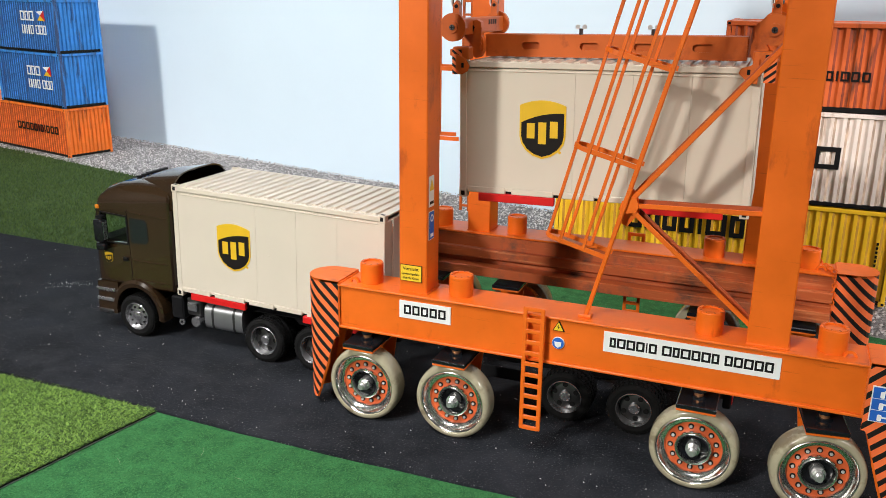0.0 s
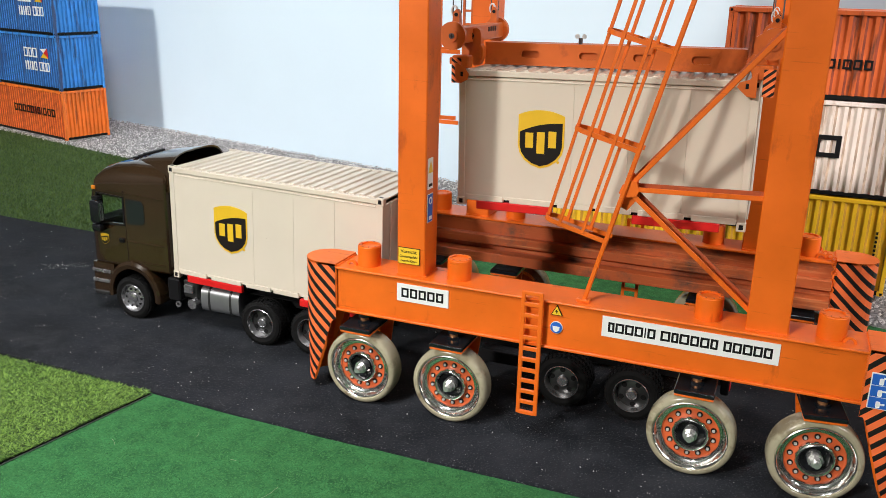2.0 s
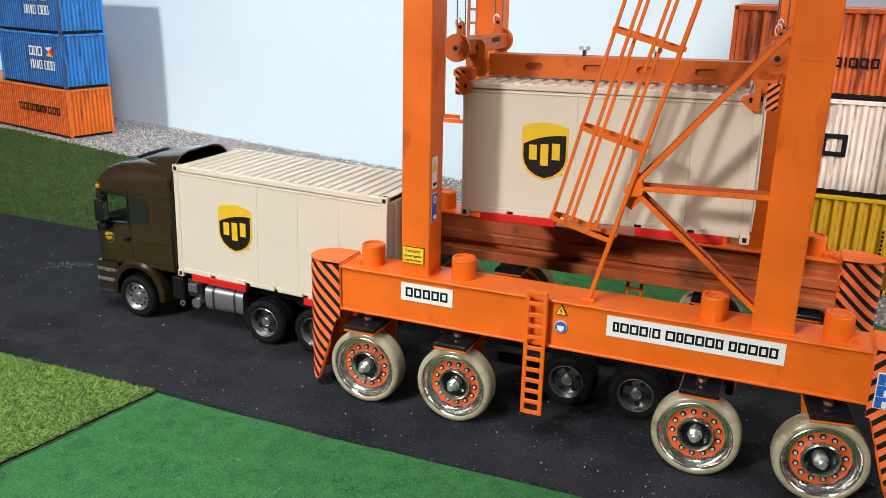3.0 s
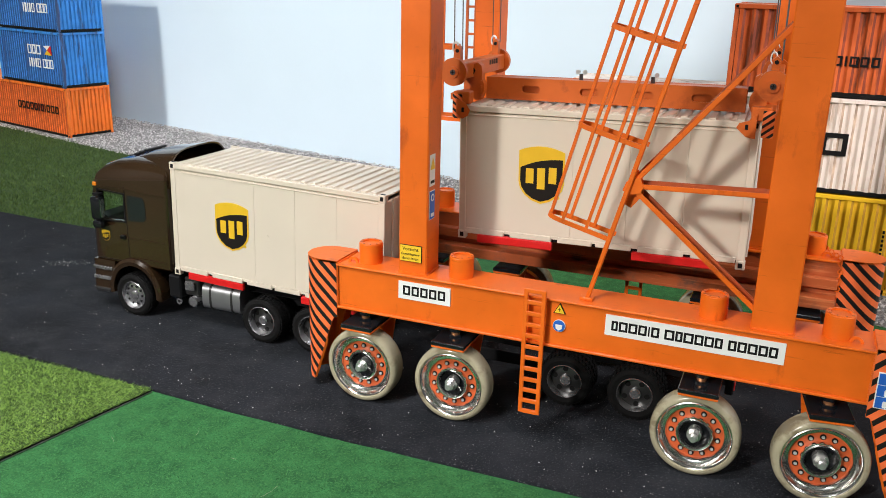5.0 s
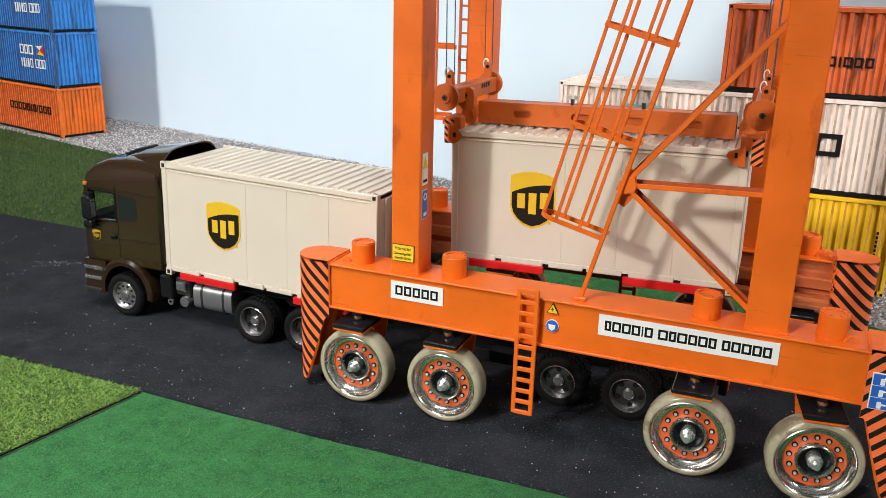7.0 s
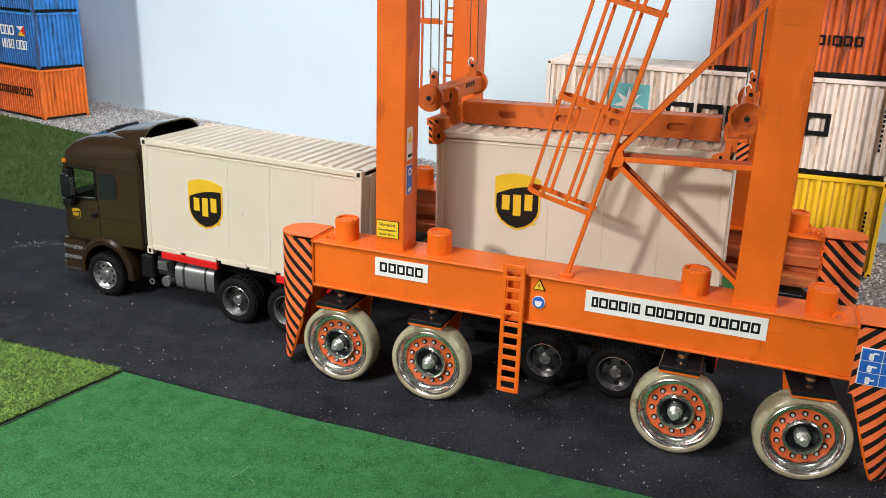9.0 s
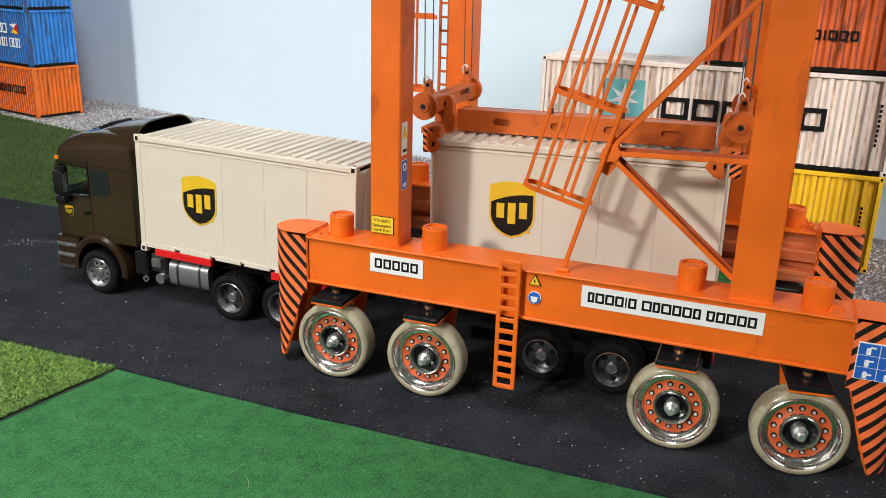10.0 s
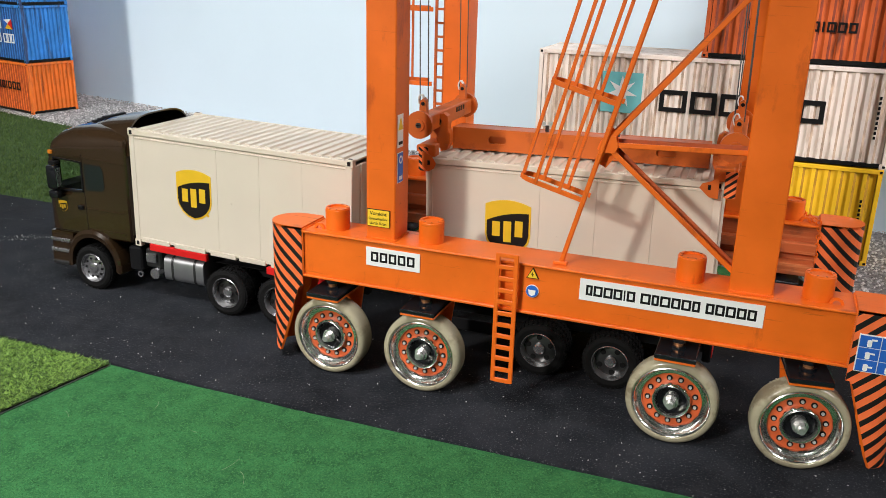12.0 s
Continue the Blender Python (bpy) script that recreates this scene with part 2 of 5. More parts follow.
FIBRE = random_tint(mat("felt_fibre", (0.02, 0.12, 0.03), 0.95, gloss=0.1), (0.020, 0.088, 0.028), (0.080, 0.250, 0.082))
HAIR = mat("stray_hair", (0.26, 0.30, 0.17), 0.7)
CRUMB = random_tint(mat("pale_crumbs", (0.5, 0.5, 0.5), 0.8), (0.10, 0.10, 0.10), (0.55, 0.54, 0.52))


# ---- mesh helpers ----
def box(x0, x1, y0, y1, z0, z1, bevel=0.0, bm=None, seg=1):
    bm = bm or bmesh.new()
    vs = [bm.verts.new((x, y, z)) for x in (x0, x1) for y in (y0, y1) for z in (z0, z1)]
    fs = [bm.faces.new([vs[i] for i in q]) for q in ((0, 1, 3, 2), (4, 6, 7, 5), (0, 4, 5, 1), (2, 3, 7, 6), (0, 2, 6, 4), (1, 5, 7, 3))]
    if bevel:
        es = {e for f in fs for e in f.edges}
        bmesh.ops.bevel(bm, geom=list(es), offset=bevel, segments=seg, affect="EDGES", profile=0.5)
    return bm


def prism(pts, axis, a, b, bm=None):
    """Extrudes a polygon given in the two other axes along axis from a to b."""
    bm = bm or bmesh.new()
    put = {"x": lambda u, v, w: (w, u, v), "y": lambda u, v, w: (u, w, v), "z": lambda u, v, w: (u, v, w)}[axis]
    lo = [bm.verts.new(put(u, v, a)) for u, v in pts]
    hi = [bm.verts.new(put(u, v, b)) for u, v in pts]
    n = len(pts)
    bm.faces.new(lo)
    bm.faces.new(hi[::-1])
    for i in range(n):
        bm.faces.new((lo[i], hi[i], hi[(i + 1) % n], lo[(i + 1) % n]))
    return bm


def cyl(p0, p1, r, seg=16, bm=None, r2=None):
    bm = bm or bmesh.new()
    p0, p1 = Vector(p0), Vector(p1)
    d = (p1 - p0).normalized()
    u = d.orthogonal().normalized()
    v = d.cross(u)
    r2 = r if r2 is None else r2
    lo = [bm.verts.new(p0 + r * (math.cos(2 * math.pi * i / seg) * u + math.sin(2 * math.pi * i / seg) * v)) for i in range(seg)]
    hi = [bm.verts.new(p1 + r2 * (math.cos(2 * math.pi * i / seg) * u + math.sin(2 * math.pi * i / seg) * v)) for i in range(seg)]
    bm.faces.new(lo[::-1])
    bm.faces.new(hi)
    for i in range(seg):
        bm.faces.new((lo[i], lo[(i + 1) % seg], hi[(i + 1) % seg], hi[i]))
    return bm


def bar(p0, p1, w, h, up=(0, 1, 0), bm=None, bevel=0.0):
    """A flat bar of width w (along up) and thickness h from p0 to p1."""
    bm = bm or bmesh.new()
    p0, p1, up = Vector(p0), Vector(p1), Vector(up)
    d = (p1 - p0).normalized()
    up = (up - up.dot(d) * d).normalized()
    s = d.cross(up)
    vs = [bm.verts.new(p + a * up * w / 2 + c * s * h / 2) for p in (p0, p1) for a in (-1, 1) for c in (-1, 1)]
    fs = [bm.faces.new([vs[i] for i in q]) for q in ((0, 1, 3, 2), (4, 6, 7, 5), (0, 4, 5, 1), (2, 3, 7, 6), (0, 2, 6, 4), (1, 5, 7, 3))]
    if bevel:
        bmesh.ops.bevel(bm, geom=list({e for f in fs for e in f.edges}), offset=bevel, segments=1, affect="EDGES")
    return bm


def lathe(profile, c, seg=48, axis="y", bm=None):
    """Turns (radius, along) pairs round an axis through c; the profile is closed."""
    bm = bm or bmesh.new()
    rings = []
    for r, a in profile:
        ring = []
        for i in range(seg):
            t = 2 * math.pi * i / seg
            q = {"y": (r * math.cos(t), a, r * math.sin(t)), "z": (r * math.cos(t), r * math.sin(t), a), "x": (a, r * math.cos(t), r * math.sin(t))}[axis]
            ring.append(bm.verts.new(Vector(c) + Vector(q)))
        rings.append(ring)
    n = len(rings)
    for k in range(n):
        p, q = rings[k], rings[(k + 1) % n]
        for i in range(seg):
            j = (i + 1) % seg
            bm.faces.new((p[i], p[j], q[j], q[i]))
    return bm


def loft(rings, bm=None, caps=True):
    bm = bm or bmesh.new()
    vs = [[bm.verts.new(p) for p in ring] for ring in rings]
    for p, q in zip(vs, vs[1:]):
        for i in range(len(p)):
            j = (i + 1) % len(p)
            bm.faces.new((p[i], q[i], q[j], p[j]))
    if caps:
        bm.faces.new(vs[0])
        bm.faces.new(vs[-1][::-1])
    return bm


def tube(points, w, h, bm=None, closed=False):
    """A flat band (w high, h thick) bent along points."""
    bm = bm or bmesh.new()
    pairs = list(zip(points, points[1:])) + ([(points[-1], points[0])] if closed else [])
    for a, b in pairs:
        d = (Vector(b) - Vector(a)).normalized() * h * 0.4
        bar(Vector(a) - d, Vector(b) + d, w, h, up=(0.27, 0, 0.963), bm=bm)
    return bm


def finish(name, bm, material, smooth=False):
    bmesh.ops.recalc_face_normals(bm, faces=bm.faces)
    me = bpy.data.meshes.new(name)
    bm.to_mesh(me)
    bm.free()
    me.materials.append(material)
    if smooth:
        me.shade_smooth()
        me.set_sharp_from_angle(angle=radians(35))
    return me


def part(name, bm, material, parent, label="", smooth=False):
    ob = new(name, finish(name, bm, material, smooth))
    ob.parent = parent
    return tagged(ob, label) if label else ob


def single(name, bm, material, label, category, group="", kind="", smooth=False):
    return tagged(new(name, finish(name, bm, material, smooth)), label, category, group, kind)


def thing(name, m, label, category, group=""):
    ob = new(name)
    ob.empty_display_size = 0.05
    ob.matrix_world = m
    return tagged(ob, label, category, group)


def mesh_stuff(name, verts, faces, material, label, category):
    me = bpy.data.meshes.new(name)
    me.from_pydata(verts, [], faces)
    me.materials.append(material)
    return tagged(new(name, me), label, category, kind="stuff")


def frame_mark(x0, x1, z0, z1, y0, y1, k):
    """A plain hollow upright rectangle with strokes of width k."""
    bm = box(x0, x0 + k, y0, y1, z0, z1)
    box(x1 - k, x1, y0, y1, z0, z1, 0, bm)
    box(x0 + k, x1 - k, y0, y1, z0, z0 + k, 0, bm)
    return box(x0 + k, x1 - k, y0, y1, z1 - k, z1, 0, bm)


def scribble(parent, m, widths, x0, z0, h, y, gap=0.25, depth=0.0012, stroke=0.21):
    """Plain hollow marks and bars in place of letters; a negative width is a space."""
    x = x0
    for w in widths:
        if w > 0.55 * h:
            part("mark", frame_mark(x, x + w, z0, z0 + h, y - depth, y, stroke * h), m, parent)
        elif w > 0:
            part("mark", box(x + 0.2 * w, x + 0.8 * w, y - depth, y, z0, z0 + h), m, parent)
        x += abs(w) + gap * h


# ---- ground ----
def ground_sheet():
    b = box(-15, 8, -28, 3.4, -0.06, -0.012)
    single("ground", b, FLOOR, "grey concrete floor under the model layout", "floor", kind="structure")
    # road mat with a slightly wavy edge
    bm = bmesh.new()
    xs = [(-4.5 + 0.05 * i) for i in range(141)]
    lo, hi = [], []
    for x in xs:
        wob = 0.006 * noise.noise((x * 2.1, 0, 0)) + 0.002 * noise.noise((x * 11, 3, 0))
        near = -0.106 + wob - 0.010 * max(0, min(1, (x + 0.75) / 0.25))
        far = 0.525 + 0.004 * noise.noise((x * 3, 9, 0)) + (0.03 * (-1.3 - x) if x < -1.3 else 0)
        lo.append((near, x))
        hi.append((far, x))
    rows = []
    for (n_, x), (f_, _) in zip(lo, hi):
        rows.append([(x, n_, -0.011), (x, n_ + 0.0006, -0.0015), (x, n_ + 0.003, 0), (x, f_ - 0.003, 0), (x, f_, -0.002), (x, f_, -0.011)])
    loft(rows, bm)
    single("road", bm, ROAD, "dark grey rubber mat used as a model road, specked with crumbs", "road", kind="structure", smooth=True)
    # green felt in front, beside the road
    b = box(-0.70, 3.5, -3.0, -0.10, -0.0115, -0.005)
    single("green_felt", b, FELT, "flat dark green felt mat beside the model road", "ground", kind="structure")
    # lime turf mat lying on the felt
    e0, e1 = Vector((-0.562, -0.116)), Vector((-0.604, -0.352))
    d = (e1 - e0).normalized()
    far = e0 + d * 1.6
    b = prism([(e0.x, e0.y), (far.x, far.y), (-4.0, far.y), (-4.0, -0.114)], "z", -0.0045, -0.0005)
    turf = single("lime_turf", b, TURF_BASE, "lime green artificial turf mat with a cut dark edge", "grass", kind="structure")
    off = Vector((-d.y, d.x)) * 0.005
    off = off if off.x > 0 else -off
    part("edge_thread", bar((e0.x + off.x, e0.y + off.y, -0.0035), (far.x + off.x, far.y + off.y, -0.0035), 0.0012, 0.0012), TANK, turf, "grey thread along the cut edge")
    part("edge_backing", bar((e0.x + off.x * 0.4, e0.y + off.y * 0.4, -0.0038), (far.x + off.x * 0.4, far.y + off.y * 0.4, -0.0038), 0.0016, 0.006, up=(0, 0, 1)), BLACK, turf, "black cut backing")
    # far turf and gravel, parted by a line along the back wall
    line = lambda x: 1.295 - 0.245 * (x + 1.89)
    b = prism([(-4.5, 0.5), (-0.72, 0.5), (-0.72, line(-0.72)), (-4.5, line(-4.5))], "z", -0.0115, -0.004)
    single("far_turf", b, TURF_BASE, "dark green turf strip behind the model road", "grass", kind="structure")
    b = prism([(-0.72, 0.5), (3.0, 0.5), (3.0, line(0.9)), (0.9, line(0.9)), (-0.72, line(-0.72))], "z", -0.0115, -0.005)
    single("far_felt", b, FELT, "flat green felt strip between the model road and the gravel", "ground", kind="structure")
    b = prism([(-4.5, line(-4.5) - 0.02), (0.9, line(0.9) - 0.02), (3.5, line(0.9) - 0.02), (3.5, 3.0), (-4.5, 3.0)], "z", -0.0117, -0.006)
    single("gravel_bed", b, GRAVEL_BED, "grey gravel strip along the foot of the backdrop wall", "gravel", kind="structure")
    rng = np.random.default_rng(4)
    # stones
    n = 42000
    x = rng.uniform(-3.3, 1.3, n)
    y = line(np.minimum(x, 0.9)) - 0.01 + rng.uniform(0, 1, n) * 0.60
    r = rng.uniform(0.0019, 0.0050, n)
    oct_ = np.array([(1, 0, 0), (-1, 0, 0), (0, 1, 0), (0, -1, 0), (0, 0, 1), (0, 0, -1)], float)
    tri = [(0, 2, 4), (2, 1, 4), (1, 3, 4), (3, 0, 4), (2, 0, 5), (1, 2, 5), (3, 1, 5), (0, 3, 5)]
    verts, faces = [], []
    jig = rng.uniform(0.55, 1.15, (n, 6, 1))
    ang = rng.uniform(0, 6.28, n)
    for i in range(n):
        c, s = math.cos(ang[i]), math.sin(ang[i])
        p = oct_ * jig[i] * r[i]
        q = np.stack([p[:, 0] * c - p[:, 1] * s + x[i], p[:, 0] * s + p[:, 1] * c + y[i], p[:, 2] * 0.7 + 0.0], 1)
        k = 6 * i
        verts.extend(q.tolist())
        faces.extend([(a + k, b_ + k, e + k) for a, b_, e in tri])
    mesh_stuff("gravel_stones", verts, faces, STONE, "loose grey and white gravel stones", "gravel")

    def blades(name, xy, h0, h1, w, m, label, z=0.0, lean0=0.1, lean1=0.9):
        k = len(xy)
        a = rng.uniform(0, 6.28, k)
        h = rng.uniform(h0, h1, k)
        lean = rng.uniform(lean0, lean1, k) * h
        la = rng.uniform(0, 6.28, k)
        dx, dy = np.cos(a) * w / 2, np.sin(a) * w / 2
        zz = np.full(k, z)
        p0 = np.stack([xy[:, 0] - dx, xy[:, 1] - dy, zz], 1)
        p1 = np.stack([xy[:, 0] + dx, xy[:, 1] + dy, zz], 1)
        p2 = np.stack([xy[:, 0] + np.cos(la) * lean, xy[:, 1] + np.sin(la) * lean, zz + h], 1)
        v = np.stack([p0, p1, p2], 1).reshape(-1, 3)
        mesh_stuff(name, v.tolist(), [(3 * i, 3 * i + 1, 3 * i + 2) for i in range(k)], m, label, "grass")

    k = 90000
    x = rng.uniform(-1.15, -0.55, k)
    y = rng.uniform(-0.55, -0.116, k)
    ok = x < e0.x + (y - e0.y) * d.x / d.y + 0.004
    blades("lime_grass_blades", np.stack([x[ok], y[ok]], 1), 0.0016, 0.0046, 0.0025, BLADE, "lime and yellow-green plastic grass blades", -0.0006, 0.8, 2.4)
    k = 110000
    x = rng.uniform(-3.0, -0.72, k)
    y = rng.uniform(0.53, 2.0, k)
    ok = y < line(x)
    blades("dark_grass_blades", np.stack([x[ok], y[ok]], 1), 0.004, 0.011, 0.0035, BLADE_D, "short dark green plastic grass blades", -0.004)
    k = 110000
    x = rng.uniform(-0.62, 0.70, k)
    y = rng.uniform(-0.50, -0.122, k)
    ok = x > e0.x + (y - e0.y) * d.x / d.y + 0.004
    blades("felt_fibres", np.stack([x[ok], y[ok]], 1), 0.0005, 0.0012, 0.0015, FIBRE, "short matted green felt fibres", -0.0050, 2.5, 5.0)
    # stray hairs and a straw on the felt
    hair = bmesh.new()
    for hx, hy, turn, length, curl in ((-0.24, -0.285, 1.1, 0.030, 14), (-0.41, -0.195, 2.0, 0.022, 6), (-0.20, -0.300, 2.0, 0.028, 10), (-0.50, -0.26, 2.3, 0.018, 20), (-0.33, -0.225, 0.2, 0.010, 0)):
        pts, ang_ = [Vector((hx, hy, -0.0032))], turn
        for _ in range(10):
            ang_ += curl * length / 10 + rng.uniform(-0.12, 0.12)
            pts.append(pts[-1] + Vector((math.cos(ang_), math.sin(ang_), rng.uniform(-0.02, 0.03))) * length / 10)
        tube(pts, 0.00028, 0.00028, hair)
    single("stray_hairs", hair, HAIR, "pale stray hairs lying on the green felt", "fibres", kind="stuff")
    # crumbs on the road
    k = 1700
    x = rng.uniform(-1.6, 0.8, k)
    y = rng.uniform(-0.11, 0.5, k)
    # a spilt pinch of crumbs ahead of the lorry
    x[:140] = -1.142 + 0.026 * rng.normal(0, 1, 140)
    y[:140] = 0.287 + 0.4 * (x[:140] + 1.142) + 0.012 * rng.normal(0, 1, 140)
    verts, faces = [], []
    for i in range(k):
        s = 0.0004 + 0.0013 * rng.uniform(0, 1) ** 3
        p = oct_ * s * rng.uniform(0.6, 1.2, (6, 1)) + (x[i], y[i], 0.0006)
        verts.extend(p.tolist())
        faces.extend([(a + 6 * i, b_ + 6 * i, e + 6 * i) for a, b_, e in tri])
    mesh_stuff("road_crumbs", verts, faces, CRUMB, "tiny pale crumbs scattered on the road mat", "crumbs")


def room():
    # backdrop wall stands at a slant behind the layout
    p, q = Vector((-4.6, 2.403)), Vector((3.2, 0.60))
    n = Vector((-(q - p).y, (q - p).x)).normalized() * 0.08
    b = prism([tuple(p), tuple(q), tuple(q + n), tuple(p + n)], "z", -0.012, 2.75)
    single("wall_north", b, BACKDROP, "pale sky-blue painted backdrop wall", "wall", kind="structure")
    # unseen hall shell, coloured dark to keep bounced light low
    for name, a in (("wall_west", (-15.1, -15.0, -28, 3.4)), ("wall_east", (8.0, 8.1, -28, 3.4)), ("wall_back", (-15.1, 8.1, 3.4, 3.5)), ("wall_south", (-15.1, 8.1, -28.1, -28))):
        single(name, box(*a, -0.012, 11.5), PLASTER, "plain dark grey plastered hall wall", "wall", kind="structure")
    single("ceiling", box(-15.2, 8.2, -28.2, 3.6, 11.5, 11.6), PLASTER, "plain dark grey hall ceiling", "ceiling", kind="structure")


# ---- shipping boxes ----
BL, BW, BH = 0.430, 0.188, 0.210


def shield(parent, x, z, w, h, y, letters=True):
    """The carrier's badge as plain shapes: gold rim, gold head, brown field, blank bars."""
    def outline(k):
        pts = []
        for i in range(13):
            u = -1 + 2 * i / 12
            pts.append((x + k * u * w / 2, z + h / 2 - (1 - k) * h * 0.5 - 0.09 * h * u * u * k))
        for u, v in ((1.0, -0.12), (0.93, -0.24), (0.72, -0.36), (0.4, -0.45), (0, -0.5), (-0.4, -0.45), (-0.72, -0.36), (-0.93, -0.24), (-1.0, -0.12)):
            pts.append((x + k * u * w / 2, z + k * v * h))
        return pts
    badge = part("badge", prism(outline(1.0), "y", y - 0.0008, y), GOLD, parent, "gold and brown shield badge")
    low = outline(0.92)
    field = []
    for i in range(13):
        u = -1 + 2 * i / 12
        field.append((x + 0.92 * u * w / 2, z + h * (0.12 + 0.17 * (1 - (1 - (u + 1) / 2) ** 2.2))))
    field += low[13:]
    part("field", prism(field, "y", y - 0.0014, y - 0.0007), SHIELD, badge)
    if letters:
        for cx, up, down in ((-0.25, 0.11, 0.15), (0.0, 0.13, 0.24), (0.25, 0.15, 0.13)):
            part("mark", box(x + (cx - 0.085) * w, x + (cx + 0.085) * w, y - 0.0019, y - 0.0013, z - down * h, z + up * h), GOLD, badge)


def swap_body(m, label, group):
    """Cream swap body: panelled walls, ribbed roof, corner castings, red rails below."""
    t = thing("shipping_container", m, label, "container", group)
    for y0, y1, s in ((0.002, 0.006, -1), (BW - 0.006, BW - 0.002, 1)):
        edges = [0.008, 0.178, 0.260, 0.340, BL - 0.008]
        for a, b in zip(edges, edges[1:]):
            part("side_panel", box(a + 0.0001, b - 0.0001, y0, y1, 0.018, BH - 0.012, 0.0003), WHITE_BOX, t)
        yy = (0.0, 0.007) if s < 0 else (BW - 0.007, BW)
        part("top_rail", box(0.012, BL - 0.012, *yy, BH - 0.011, BH - 0.002, 0.001), WHITE_BOX, t)
        part("trim_rail", box(0.014, BL - 0.014, yy[0] + 0.001, yy[1] - 0.001, BH - 0.0165, BH - 0.0145, 0.0005), WHITE_BOX, t)
        bm = bmesh.new()
        xs = [0.014, 0.075, 0.085, 0.150, 0.160, 0.212, 0.218, 0.270, 0.280, 0.345, 0.355, BL - 0.014]
        for a, b in zip(xs[::2], xs[1::2]):
            box(a, b, *yy, 0.009, 0.018, 0.0008, bm)
        box(0.012, BL - 0.012, yy[0] + 0.0015, yy[1] - 0.0015, 0.0135, 0.018, 0, bm)
        part("bottom_rail", bm, WHITE_BOX, t)
        for a, b in ((0.032, 0.152), (0.272, 0.395)):
            part("red_rail", box(a, b, yy[0] - 0.001 * (s < 0), yy[1] + 0.001 * (s > 0), -0.0040, 0.0088, 0.001), RED, t, "red plastic rail under the side wall")
    part("end_wall", box(0.002, 0.007, 0.006, BW - 0.006, 0.012, BH - 0.008), WHITE_BOX, t)
    for k in (0, 1):
        y0 = 0.008 + k * (BW / 2 - 0.008)
        d = part("door_leaf", box(BL - 0.007, BL - 0.002, y0 + 0.0008, y0 + BW / 2 - 0.0095, 0.014, BH - 0.012, 0.001), WHITE_BOX, t)
        for q in (0.022, 0.060):
            part("lock_rod", cyl((BL - 0.0005, y0 + q, 0.012), (BL - 0.0005, y0 + q, BH - 0.012), 0.0016, 8), WHITE_BOX, d)
    part("floor_panel", box(0.006, BL - 0.006, 0.006, BW - 0.006, 0.008, 0.012), BLACK, t, "dark underside floor panel")
    part("roof_panel", box(0.004, BL - 0.004, 0.004, BW - 0.004, BH - 0.006, BH - 0.0035), WHITE_BOX, t)
    for i in range(21):
        x = 0.026 + i * 0.0189
        part("roof_rib", prism([(x - 0.0055, BH - 0.0036), (x - 0.004, BH - 0.0005), (x + 0.004, BH - 0.0005), (x + 0.0055, BH - 0.0036)], "y", 0.010, BW - 0.010), WHITE_BOX, t)
    for x in (0, BL - 0.013):
        for y in (0, BW - 0.011):
            part("corner_post", box(x + 0.001, x + 0.012, y + 0.001, y + 0.010, 0.012, BH - 0.012, 0.001), WHITE_BOX, t)
            for z in (0, BH - 0.013):
                c = part("corner_casting", box(x, x + 0.013, y, y + 0.011, z, z + 0.013, 0.001), WHITE_BOX, t)
                fy = y - 0.0004 if y == 0 else y + 0.0114
                part("lock_hole", box(x + 0.0035, x + 0.0095, min(fy, fy + 0.0008), max(fy, fy + 0.0008), z + 0.003, z + 0.010, 0.0003), BLACK, c)
                if z:
                    part("lock_hole", box(x + 0.003, x + 0.010, y + 0.003, y + 0.008, BH - 0.0003, BH + 0.0004), BLACK, c)
    shield(t, 0.131, 0.1105, 0.070, 0.087, 0.002)
    part("rivet", cyl((0.204, 0.0022, 0.105), (0.204, 0.001, 0.105), 0.0028, 12), WHITE_BOX, t)
    part("dot", cyl((0.158, 0.0022, 0.078), (0.158, 0.0015, 0.078), 0.0022, 10), GOLD, t)
    return t


